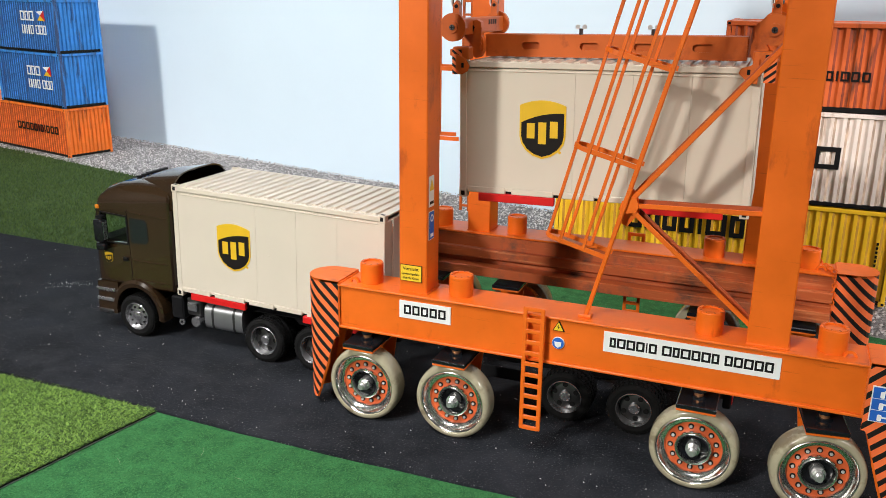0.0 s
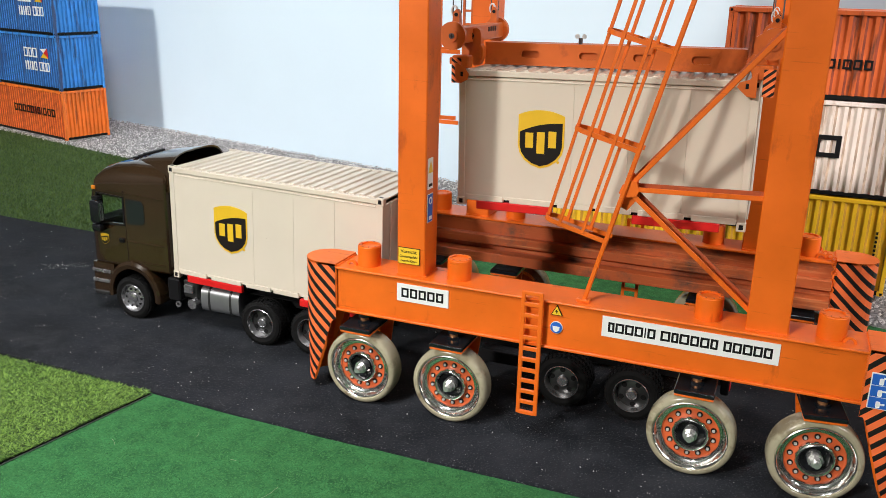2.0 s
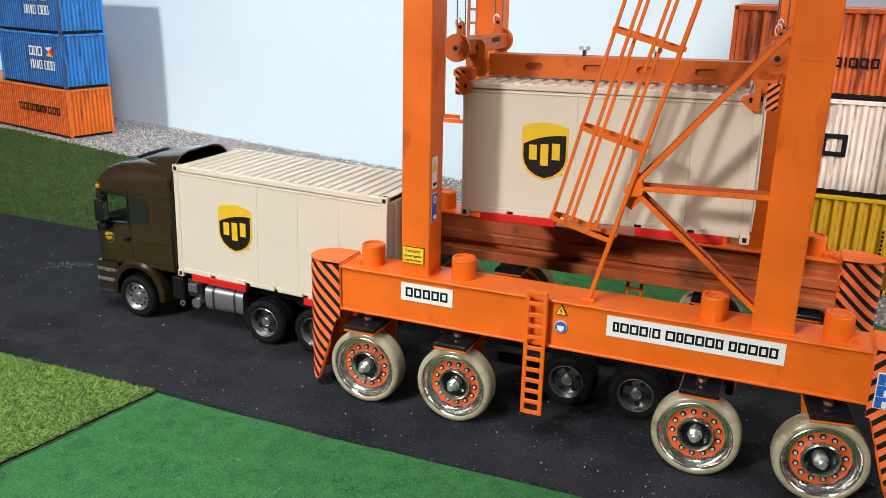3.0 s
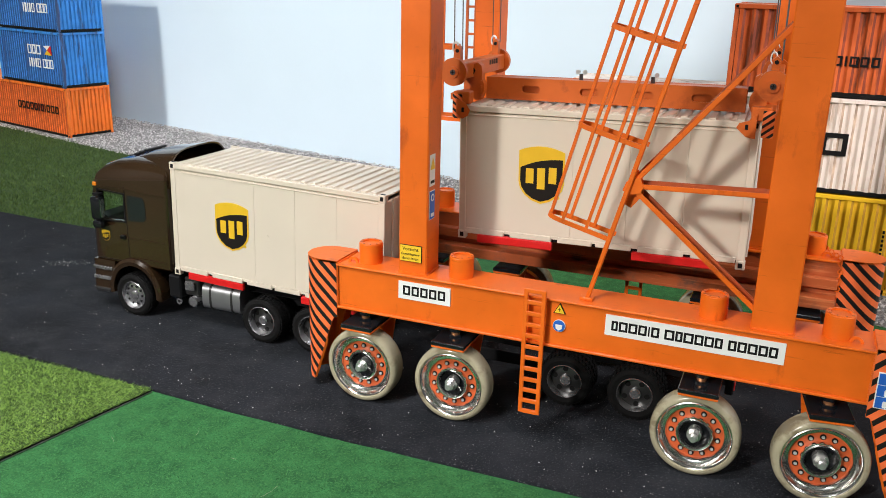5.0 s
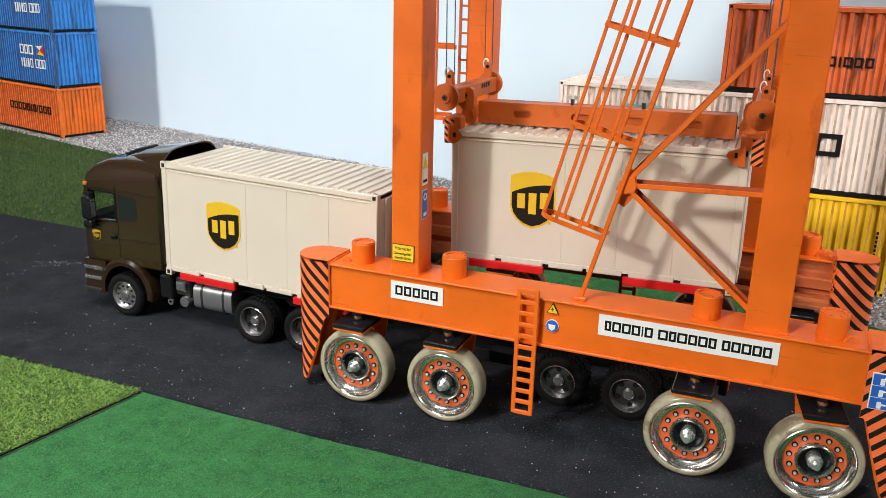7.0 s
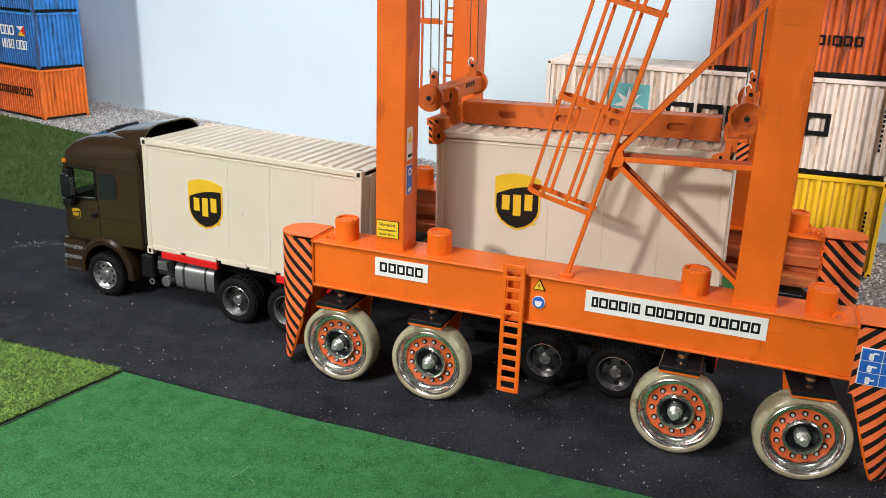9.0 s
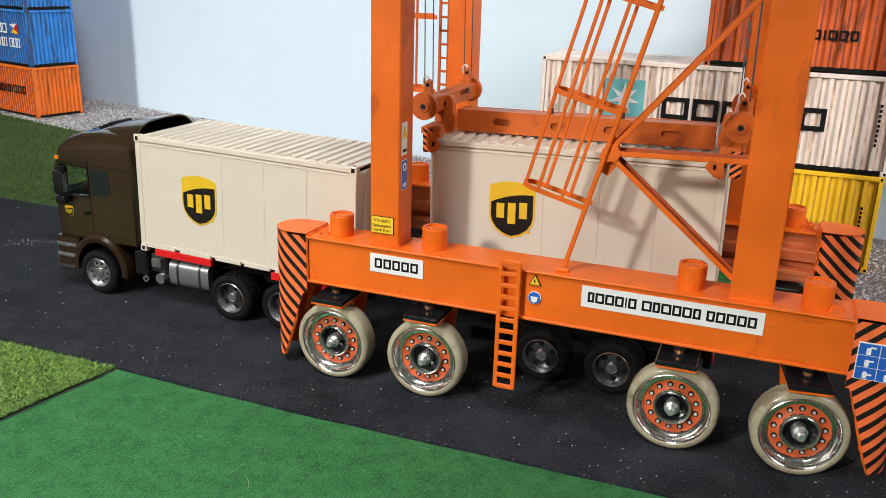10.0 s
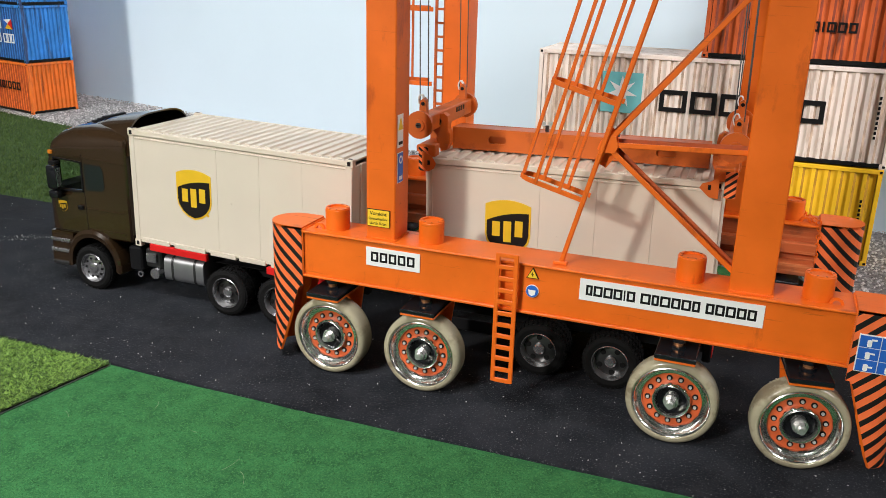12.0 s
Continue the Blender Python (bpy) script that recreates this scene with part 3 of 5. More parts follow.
def corrugated(name, m, L, W, H, material, label, group, pitch, depth=0.0045, marks=None):
    """Printed-card freight box: frame, corrugated walls (one mesh a wall), castings."""
    t = thing(name, m, label, "container", group)

    def wall(length):
        prof = []
        n = max(4, int(round((length - 0.02) / pitch)))
        p = (length - 0.02) / n
        for i in range(n):
            a = 0.01 + i * p
            prof += [(a, 0), (a + 0.30 * p, 0), (a + 0.5 * p, depth), (a + 0.8 * p, depth)]
        prof.append((length - 0.01, 0))
        return prof
    def sheet(prof, put, z0, z1):
        bm = bmesh.new()
        lo = [bm.verts.new(put(u, v, z0)) for u, v in prof]
        hi = [bm.verts.new(put(u, v, z1)) for u, v in prof]
        for i in range(len(prof) - 1):
            # slot 1 colours the inward slope as if shaded
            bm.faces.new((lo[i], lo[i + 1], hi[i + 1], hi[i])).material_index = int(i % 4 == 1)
        return bm

    def add_print_shade(ob):
        ob.data.materials.append(PRINT_SHADE[material])
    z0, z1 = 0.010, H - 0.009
    add_print_shade(part("side_wall", sheet(wall(L), lambda u, v, z: (u, 0.002 + v, z), z0, z1), material, t))
    add_print_shade(part("side_wall", sheet(wall(L), lambda u, v, z: (u, W - 0.002 - v, z), z0, z1), material, t))
    add_print_shade(part("end_wall", sheet(wall(W), lambda u, v, z: (0.002 + v, u, z), z0, z1), material, t))
    add_print_shade(part("end_wall", sheet(wall(W), lambda u, v, z: (L - 0.002 - v, u, z), z0, z1), material, t))
    part("roof", box(0.004, L - 0.004, 0.004, W - 0.004, H - 0.006, H - 0.002), material, t)
    part("floor_panel", box(0.004, L - 0.004, 0.004, W - 0.004, 0.004, 0.008), INK, t)
    for y in (0, W - 0.008):
        part("top_rail", box(0.01, L - 0.01, y, y + 0.008, H - 0.010, H - 0.0005, 0.001), material, t)
        part("bottom_rail", box(0.01, L - 0.01, y + 0.0015, y + 0.0065, 0.002, 0.011, 0.001), INK, t, "dark bottom rail")
    for x in (0, L - 0.008):
        part("end_rail", box(x, x + 0.008, 0.01, W - 0.01, H - 0.010, H - 0.0005, 0.001), material, t)
        part("end_sill", box(x + 0.0015, x + 0.0065, 0.01, W - 0.01, 0.002, 0.011, 0.001), INK, t)
        for y in (0, W - 0.01):
            part("corner_post", box(x - 0.0005, x + 0.0105 - 0.002, y, y + 0.010, 0.011, H - 0.011, 0.001), material, t)
            for z in (0, H - 0.011):
                c = part("corner_casting", box(x - 0.001 + (0.0 if x == 0 else -0.003), x + 0.012 - (0.0 if x == 0 else 0.003), y - 0.0005, y + 0.0105, z, z + 0.011, 0.001), material, t)
                part("lock_hole", box(x + 0.002, x + 0.007, y - 0.0012, y + 0.0112, z + 0.003, z + 0.008), INK, c)
    if marks:
        marks(t, L, W, H)
    return t


def freight_stacks():
    def letters_dark(x, z, h, widths):
        def f(t, L, W, H):
            scribble(t, INK, [w * h for w in widths], x, z, h, 0.0016, gap=0.2)
        return f

    def pale_marks(t, L, W, H):
        part("emblem", box(0.146, 0.234, 0.0006, 0.0018, 0.072, 0.160), TEAL, t, "pale teal emblem panel")
        star = []
        for i in range(14):
            a = math.pi / 2 + i * math.pi / 7
            r = 0.036 if i % 2 == 0 else 0.013
            star.append((0.190 + r * math.cos(a), 0.118 + r * math.sin(a)))
        part("star_shape", prism(star, "y", -0.0002, 0.0008), STICKER, t, "white star shape")
        scribble(t, INK, [0.058, 0.054, 0.044, 0.046, 0.045, 0.050], 0.273, 0.082, 0.047, 0.0016, gap=0.15)
        bm = bmesh.new()
        for k in range(9):
            box(L - 0.033, L - 0.0285, 0.0004, 0.0016, 0.06 + k * 0.010, 0.066 + k * 0.010, 0, bm)
        part("small_print", bm, INK, t)

    def small_print(t, L, W, H):
        bm = bmesh.new()
        for k in range(10):
            box(L - 0.033, L - 0.0285, 0.0004, 0.0016, 0.05 + k * 0.0095, 0.056 + k * 0.0095, 0, bm)
        part("small_print", bm, INK, t)
        scribble(t, INK, [0.034, 0.032, 0.032, 0.032, 0.012, 0.044, 0.032], 0.175, 0.118, 0.05, 0.0016, gap=0.14)

    g = "freight boxes behind the crane"
    L = 0.735
    corrugated("freight_container", pose(-0.185, 0.883, 0), L, 0.19, 0.208, YEL_BOX, "yellow weathered corrugated freight container at the bottom of a stack", g, 0.0245, marks=small_print)
    corrugated("freight_container", pose(-0.183, 0.883, 0.2085), L, 0.19, 0.201, PALE_BOX, "pale grime-streaked corrugated freight container with a star emblem, in mid stack", g, 0.0245, marks=pale_marks)
    corrugated("freight_container", pose(0.168, 0.883, 0.410), L, 0.19, 0.180, ORA_BOX, "rusty orange corrugated freight container on top of a stack", g, 0.0245,
               marks=letters_dark(0.085, 0.064, 0.020, [1.2, 0.8, 0.8, 0.8, 0.8, 0.4, 0.7, 0.3, 0.8, 0.8, 0.8]))
    g = "freight boxes by the backdrop"
    a = -13.6
    o = Vector((-2.275, 1.420, 0))

    def stack(name, z, L, H, m, label, marks):
        base = Matrix.Translation(o + Vector((0, 0, z))) @ pose(0, 0, 0, 0, 0, a) @ pose(-L, 0, 0)
        return corrugated(name, base, L, 0.19, H, m, label, g, 0.0165, depth=0.0062, marks=marks)

    def blue_marks(t, L, W, H):
        scribble(t, STICKER, [0.028, 0.024, 0.030], L - 0.235, 0.118, 0.036, 0.0016, gap=0.14, stroke=0.15)
        scribble(t, STICKER, [0.010, 0.016, 0.008, 0.016, 0.020, -0.01, 0.024, 0.020, 0.020], L - 0.235, 0.068, 0.034, 0.0016, gap=0.1, stroke=0.13)
        part("flag_patch", prism([(L - 0.120, 0.152), (L - 0.070, 0.156), (L - 0.095, 0.138)], "y", 0.0002, 0.0018), STICKER, t)
        part("flag_patch", prism([(L - 0.116, 0.120), (L - 0.068, 0.118), (L - 0.095, 0.138)], "y", 0.0002, 0.0018), GOLD, t)
        part("flag_patch", prism([(L - 0.070, 0.156), (L - 0.066, 0.120), (L - 0.095, 0.138)], "y", 0.0002, 0.0018), RED, t)
        part("flag_patch", prism([(L - 0.120, 0.152), (L - 0.118, 0.122), (L - 0.095, 0.138)], "y", 0.0002, 0.0018), BLUE, t)
    stack("freight_container", 0, 0.87, 0.190, ORA_VIVID, "bright orange corrugated freight container standing on the grass edge", letters_dark(0.87 - 0.36, 0.085, 0.03, [0.9, 0.8, 0.8, 0.8, 0.8, 0.4, 0.7, 0.3, 0.8, 0.8, 0.8]))
    stack("freight_container", 0.1905, 0.46, 0.207, BLU_BOX, "blue rust-streaked corrugated freight container stacked on an orange one", blue_marks)
    stack("freight_container", 0.398, 0.46, 0.197, BLU_BOX, "blue rust-streaked corrugated freight container on top of the stack", blue_marks)

# ---- gantry crane ----
BX0, BX1, BZ0, BZ1, BD = -0.288, 0.445, 0.146, 0.214, 0.066
WX = (-0.243, -0.096, 0.2505, 0.400)
STEER = {(0.400, -1): 8.0}
CXL, CXR = (-0.190, -0.146), (0.3005, 0.3515)


def crane_wheel(m, group):
    """Cast wheel with a cloudy urethane tyre, red bolt ring and steel hub; faces -y, axle at the origin."""
    t = thing("crane_wheel", m, "cloudy urethane crane wheel with red bolted rim", "wheel", group)
    R = 0.0588
    part("tyre", lathe([(0.0478, 0.004), (0.0486, 0.0), (0.0502, -0.0016), (0.0528, -0.0016), (0.0556, -0.0002), (0.0575, 0.0022), (R - 0.0003, 0.006), (R, 0.010), (R, 0.023), (R - 0.001, 0.028), (0.0565, 0.0305), (0.053, 0.032), (0.044, 0.032), (0.044, 0.006)], (0, 0, 0), 72), POLY, t, "cloudy off-white urethane tyre", True)
    part("rim", lathe([(0.0488, 0.002), (0.0488, -0.0008), (0.0478, -0.0014), (0.0467, -0.0004), (0.0452, 0.0036), (0.0432, 0.0078), (0.0412, 0.0098), (0.0398, 0.0096), (0.0390, 0.0084), (0.0381, 0.0084), (0.0373, 0.0100), (0.0370, 0.0135), (0.0370, 0.029), (0.0488, 0.029)], (0, 0, 0), 72), POLISHED, t, "polished dished steel rim", True)
    part("bolt_ring", lathe([(0.0374, 0.0126), (0.0374, 0.026), (0.019, 0.026), (0.019, 0.0130), (0.0225, 0.0120), (0.0366, 0.0120)], (0, 0, 0), 48), RIM_RED, t, "red-orange bolt ring", True)
    for i in range(13):
        a = 2 * math.pi * (i + 0.3) / 13
        c = Vector((0.0303 * math.cos(a), 0, 0.0303 * math.sin(a)))
        b = part("rim_bolt", cyl(c + Vector((0, 0.014, 0)), c + Vector((0, 0.0106, 0)), 0.0038, 12), INK, t)
        part("bolt_head", cyl(c + Vector((0, 0.012, 0)), c + Vector((0, 0.0090, 0)), 0.0021, 8), ZINC, b)
    part("hub_ring", lathe([(0.0238, 0.013), (0.0245, 0.0065), (0.0236, 0.0038), (0.0222, 0.0026), (0.0206, 0.0030), (0.0192, 0.0060), (0.0182, 0.0100), (0.0180, 0.018), (0.0238, 0.018)], (0, 0, 0), 40), POLISHED, t, "polished hub ring", True)
    part("hub_cup", lathe([(0.0184, 0.009), (0.0184, 0.023), (0.001, 0.023), (0.001, 0.018), (0.013, 0.015)], (0, 0, 0), 32), BLACK_GLOSS, t, "black recessed hub cup", True)
    part("washer", cyl((0, 0.018, 0), (0, 0.003, 0), 0.0096, 20), STEEL, t, "", True)
    part("axle_nut", cyl((0, 0.006, 0), (0, -0.005, 0), 0.0068, 6), STEEL, t)
    part("axle_end", cyl((0, 0.0, 0), (0, -0.0105, 0), 0.0042, 14), STEEL, t, "threaded axle end")
    return t


def crane():
    t = thing("gantry_crane", pose(0, 0, 0), "orange steel rubber-tyred gantry crane model with striped bumpers", "crane")

    def bumper(parent, x_end, sgn, y0, face):
        """Curved striped end guard: rounded in plan, cut away towards the wheel below."""
        r = BD / 2 + 0.001
        cx = x_end + sgn * 0.030
        plan = [(x_end + sgn * 0.0004, y0 - 0.001)] + [(cx + sgn * r * math.sin(a), y0 + BD / 2 - r * math.cos(a)) for a in [math.pi * i / 14 for i in range(15)]] + [(x_end + sgn * 0.0004, y0 + BD + 0.001)]
        def zb(x):
            u = abs(x - x_end)
            return 0.128 - min(1, max(0, (u - 0.007) / 0.036)) * 0.112
        fine = []
        for a, b in zip(plan, plan[1:]):
            k = max(1, int(abs(b[0] - a[0]) / 0.004))
            fine += [(a[0] + (b[0] - a[0]) * i / k, a[1] + (b[1] - a[1]) * i / k) for i in range(k)]
        fine.append(plan[-1])
        bm = bmesh.new()
        inside = bmesh.new()
        outs, ins, rim = [], [], []
        for x, y in fine:
            ix, iy = x - sgn * 0.003 * (abs(x - x_end) > 0.02), y0 + BD / 2 + (y - y0 - BD / 2) * 0.93
            outs.append((bm.verts.new((x, y, BZ1 + 0.0035)), bm.verts.new((x, y, zb(x)))))
            ins.append((inside.verts.new((ix, iy, BZ1 + 0.0035)), inside.verts.new((ix, iy, zb(x)))))
            rim.append((inside.verts.new((x, y, BZ1 + 0.0034)), inside.verts.new((x, y, zb(x) - 0.0002))))
        for i in range(len(fine) - 1):
            inside.faces.new((ins[i][0], ins[i][1], ins[i + 1][1], ins[i + 1][0]))
            inside.faces.new((rim[i][1], rim[i + 1][1], ins[i + 1][1], ins[i][1]))
            inside.faces.new((rim[i][0], ins[i][0], ins[i + 1][0], rim[i + 1][0]))
        for i in range(len(fine) - 1):
            bm.faces.new((outs[i][0], outs[i + 1][0], outs[i + 1][1], outs[i][1]))
        g = part("end_guard", bm, HAZARD_M if sgn * face < 0 else HAZARD, parent, "curved guard with black and orange hazard stripes")
        part("guard_lining", inside, ORANGE, g, "plain orange inner face and edge")
        part("guard_cap", prism([(x, y) for x, y in plan], "z", BZ1 + 0.0005, BZ1 + 0.0042), ORANGE, g)
        part("guard_gusset", prism([(x_end, 0.144), (x_end + sgn * 0.034, 0.03), (x_end + sgn * 0.036, 0.03), (x_end + sgn * 0.012, 0.144)], "y", y0 + BD * 0.5, y0 + BD * 0.55), ORANGE, g)

    def side(dx, y0, face):
        """One wheel beam; face -1: outer face towards -y."""
        inner = y0 + BD if face < 0 else y0
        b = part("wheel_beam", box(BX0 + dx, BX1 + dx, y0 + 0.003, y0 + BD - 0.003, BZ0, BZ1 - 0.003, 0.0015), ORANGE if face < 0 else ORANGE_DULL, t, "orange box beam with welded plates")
        part("top_plate", box(BX0 + dx - 0.002, BX1 + dx + 0.002, y0 - 0.001, y0 + BD + 0.001, BZ1 - 0.0035, BZ1, 0.001), ORANGE, b)
        part("bottom_plate", box(BX0 + dx - 0.012, BX1 + dx + 0.012, y0 - 0.0005, y0 + BD + 0.0005, BZ0 - 0.003, BZ0 + 0.001, 0.001), ORANGE, b)
        for x in (BX0 + dx, BX1 + dx):
            bm = bmesh.new()
            for k in range(30):
                z = BZ0 + (k + 0.5) * (BZ1 - BZ0) / 30
                f = y0 + 0.001
                bmesh.ops.create_icosphere(bm, subdivisions=1, radius=0.0021, matrix=Matrix.Translation((x, f, z)))
                bmesh.ops.create_icosphere(bm, subdivisions=1, radius=0.0021, matrix=Matrix.Translation((x, y0 + (k + 0.5) * BD / 30, BZ1 + 0.0004)))
            part("weld_seam", bm, ORANGE, b)
        if face > 0:
            # ledge, lip and channel take the darker orange in place of shade
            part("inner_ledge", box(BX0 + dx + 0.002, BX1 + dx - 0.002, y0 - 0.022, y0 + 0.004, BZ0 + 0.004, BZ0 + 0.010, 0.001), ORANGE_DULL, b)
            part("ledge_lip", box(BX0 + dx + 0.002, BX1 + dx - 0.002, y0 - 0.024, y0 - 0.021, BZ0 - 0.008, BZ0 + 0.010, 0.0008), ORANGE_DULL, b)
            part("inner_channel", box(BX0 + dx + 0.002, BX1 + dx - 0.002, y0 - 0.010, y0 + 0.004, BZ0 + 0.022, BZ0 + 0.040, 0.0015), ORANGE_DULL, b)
        for x in WX:
            xx = x + dx + (0.002 if x > 0 else -0.004)
            c = y0 + BD / 2
            p = part("pivot_cap", lathe([(0.0178, BZ1 - 0.001), (0.0178, BZ1 + 0.0298), (0.0172, BZ1 + 0.0305), (0.015, BZ1 + 0.0305), (0.014, BZ1 + 0.0295), (0.0005, BZ1 + 0.0300), (0.0005, BZ1 - 0.001)], (xx, c, 0), 32, "z"), ORANGE, b, "orange steering pivot cap", True)
            part("cap_ring", lathe([(0.0168, BZ1 + 0.029), (0.0168, BZ1 + 0.0318), (0.0128, BZ1 + 0.0318), (0.0128, BZ1 + 0.029)], (xx, c, 0), 32, "z"), ORANGE, p)
            for k in range(9):
                v = 2 * math.pi * (k + 0.3) / 9
                part("ring_notch", bar((xx + 0.0132 * math.cos(v), c + 0.0132 * math.sin(v), BZ1 + 0.0319), (xx + 0.0164 * math.cos(v), c + 0.0164 * math.sin(v), BZ1 + 0.0319), 0.0016, 0.0006, up=(-math.sin(v), math.cos(v), 0)), ORANGE_DULL, p)
            # steering fork: bolt, black plate, side cheek
            o = -1 if face < 0 else 1
            turn = Matrix.Translation((x + dx, c, 0)) @ Matrix.Rotation(radians(STEER.get((x, face), 0)), 4, "Z") @ Matrix.Translation((-x - dx, -c, 0))

            def turned(bm):
                bmesh.ops.transform(bm, matrix=turn, verts=bm.verts)
                return bm
            ya, yb = (c - 0.060, c + 0.040) if o < 0 else (c - 0.074, c + 0.060)
            f = part("fork", turned(box(x + dx - 0.0255, x + dx + 0.0255, ya, yb, 0.1245, 0.1310, 0.0012)), BLACK_GLOSS, t, "glossy black wheel fork plate with orange edge")
            part("fork_edge", turned(box(x + dx - 0.025, x + dx + 0.025, ya + 0.001, yb - 0.001, 0.1215, 0.1243, 0.0005)), ORANGE, f)
            part("swivel_bolt", turned(cyl((x + dx, c + o * 0.026, 0.1310), (x + dx, c + o * 0.026, BZ0 - 0.003), 0.0062, 14)), COPPER, f)
            part("swivel_nut", turned(cyl((x + dx, c + o * 0.026, 0.1310), (x + dx, c + o * 0.026, 0.1335), 0.0100, 6)), BLACK_GLOSS, f)
            part("lock_nut", turned(cyl((x + dx, c + o * 0.026, 0.1385), (x + dx, c + o * 0.026, BZ0 - 0.003), 0.0092, 6)), BLACK_GLOSS, f)
            yi = c + 0.030 if o < 0 else c - 0.030
            part("fork_cheek", turned(prism([(x + dx - 0.024, 0.1235), (x + dx + 0.024, 0.1235), (x + dx + 0.012, 0.04), (x + dx - 0.012, 0.04)], "y", yi - 0.002, yi + 0.002)), ORANGE, f)
        # clamps and lifting eyes on the plate
        for x in (BX0 + dx + 0.018, BX1 + dx - 0.022):
            arc = [math.pi * i / 10 for i in range(11)]
            part("lifting_eye", prism([(x + 0.0085 * math.cos(v), BZ1 - 0.001 + 0.0095 * math.sin(v)) for v in arc] + [(x + 0.0050 * math.cos(v), BZ1 - 0.001 + 0.0060 * math.sin(v)) for v in arc[::-1]], "y", y0 + 0.018, y0 + 0.022), ORANGE, b)
        bumper(t, BX0 + dx, -1, y0, face)
        bumper(t, BX1 + dx, 1, y0, face)
        for cx0, cx1 in (CXL, CXR):
            cy0, cy1 = y0 + 0.010, y0 + 0.056
            c = part("column", box(cx0 + dx, cx1 + dx, cy0, cy1, BZ1, 1.0, 0.0016), ORANGE, t, "tall orange box-section column")
            bm = bmesh.new()
            n = 24
            for k in range(n):
                u = (k + 0.5) / n
                for p in ((cx0 + dx + u * (cx1 - cx0), cy0 - 0.0005, BZ1 + 0.0008), (cx0 + dx + u * (cx1 - cx0), cy1 + 0.0005, BZ1 + 0.0008), (cx1 + dx + 0.0005, cy0 + u * (cy1 - cy0), BZ1 + 0.0008)):
                    bmesh.ops.create_icosphere(bm, subdivisions=1, radius=0.0017, matrix=Matrix.Translation(p))
            part("weld_seam", bm, ORANGE, c)
        # access ladder on the outer face
        ly = y0 - 0.008 if face < 0 else y0 + BD + 0.008
        lx = 0.0085 + dx if face < 0 else 0.098 + dx
        l = part("access_ladder", box(lx, lx + 0.0058, ly - 0.002, ly + 0.002, 0.040, 0.227, 0.0008), ORANGE, t, "short orange access ladder")
        part("ladder_rail", box(lx + 0.0252, lx + 0.031, ly - 0.002, ly + 0.002, 0.040, 0.227, 0.0008), ORANGE, l)
        for k in range(12):
            z = 0.0425 + k * 0.0165
            part("rung", box(lx + 0.004, lx + 0.027, ly - 0.0018, ly + 0.0018, z - 0.0030, z + 0.0030, 0.0006), ORANGE, l)
        for z in (0.16, 0.205):
            part("ladder_bracket", box(lx + 0.001, lx + 0.004, min(ly, y0 + BD / 2), max(ly, y0 + BD / 2), z, z + 0.003), ORANGE, l)

    side(0.0, 0.0, -1)
    side(FDX, FY, 1)
    # slack orange chain laid over the far beam's end
    xe = BX1 + FDX
    run = [(xe - 0.034, FY + 0.050, BZ1 + 0.012), (xe - 0.014, FY + 0.030, BZ1 + 0.0045), (xe - 0.002, FY + 0.004, BZ1 + 0.0045), (xe - 0.001, FY - 0.004, BZ1 - 0.012), (xe - 0.002, FY - 0.004, BZ0 + 0.020)]
    k = 0
    for a, b in zip(run, run[1:]):
        a, b = Vector(a), Vector(b)
        n = max(1, round((b - a).length / 0.0068))
        for i in range(n):
            part("chain_link", lathe([(0.0045, -0.0009), (0.0045, 0.0009), (0.0027, 0.0009), (0.0027, -0.0009)], a + (b - a) * (i + 0.5) / n, 12, "xy"[k % 2]), ORANGE, t)
            k += 1
    # portal girders high above
    for x0, x1 in (CXL, CXR):
        part("top_girder", box(x0 - 0.01, x1 - 0.01, 0.0, FY + BD, 0.94, 1.0, 0.002), ORANGE, t)
    for y in (0.012, FY + 0.012):
        part("top_beam", box(CXL[0] - 0.02, CXR[1], y, y + 0.042, 0.945, 0.995, 0.002), ORANGE, t)

    # inclined ladder rail with hooped cage, braces to the column
    ax, pv = Vector((0.255, 0, 0.967)), Vector((-0.967, 0, 0.255))
    yf, yb = 0.018, 0.048
    R1 = Vector((0.112, 0, 0.303))
    at = lambda s, u, y: R1 + ax * s + pv * u + Vector((0, y, 0))
    top = 0.66
    cage = part("caged_ladder", bar((0.089, yf, BZ1), at(top, 0, yf), 0.0070, 0.0060, bevel=0.001), ORANGE, t, "inclined ladder rail with hooped safety cage")
    part("rail_foot", box(0.080, 0.098, yf - 0.006, yf + 0.006, BZ1, BZ1 + 0.005, 0.001), ORANGE, cage)
    for u, y in ((0.087, (yf + yb) / 2), (0.066, yf), (0.033, yf), (0.062, yb), (0.028, yb)):
        part("cage_bar", bar(at(0.0, u, y), at(top, u, y), 0.0050, 0.0040), ORANGE, cage)
    for k in range(6):
        s = k * 0.1292
        pts = [at(s, -0.002, yf)] + [at(s, 0.070 + 0.019 * math.sin(a), (yf + yb) / 2 - (yb - yf) / 2 * math.cos(a)) for a in [math.pi * i / 8 for i in range(9)]] + [at(s, -0.002, yb + 0.002)]
        part("cage_hoop", tube(pts, 0.0062, 0.0022), ORANGE, cage)
    apex = Vector((0.1335, 0.026, 0.377))
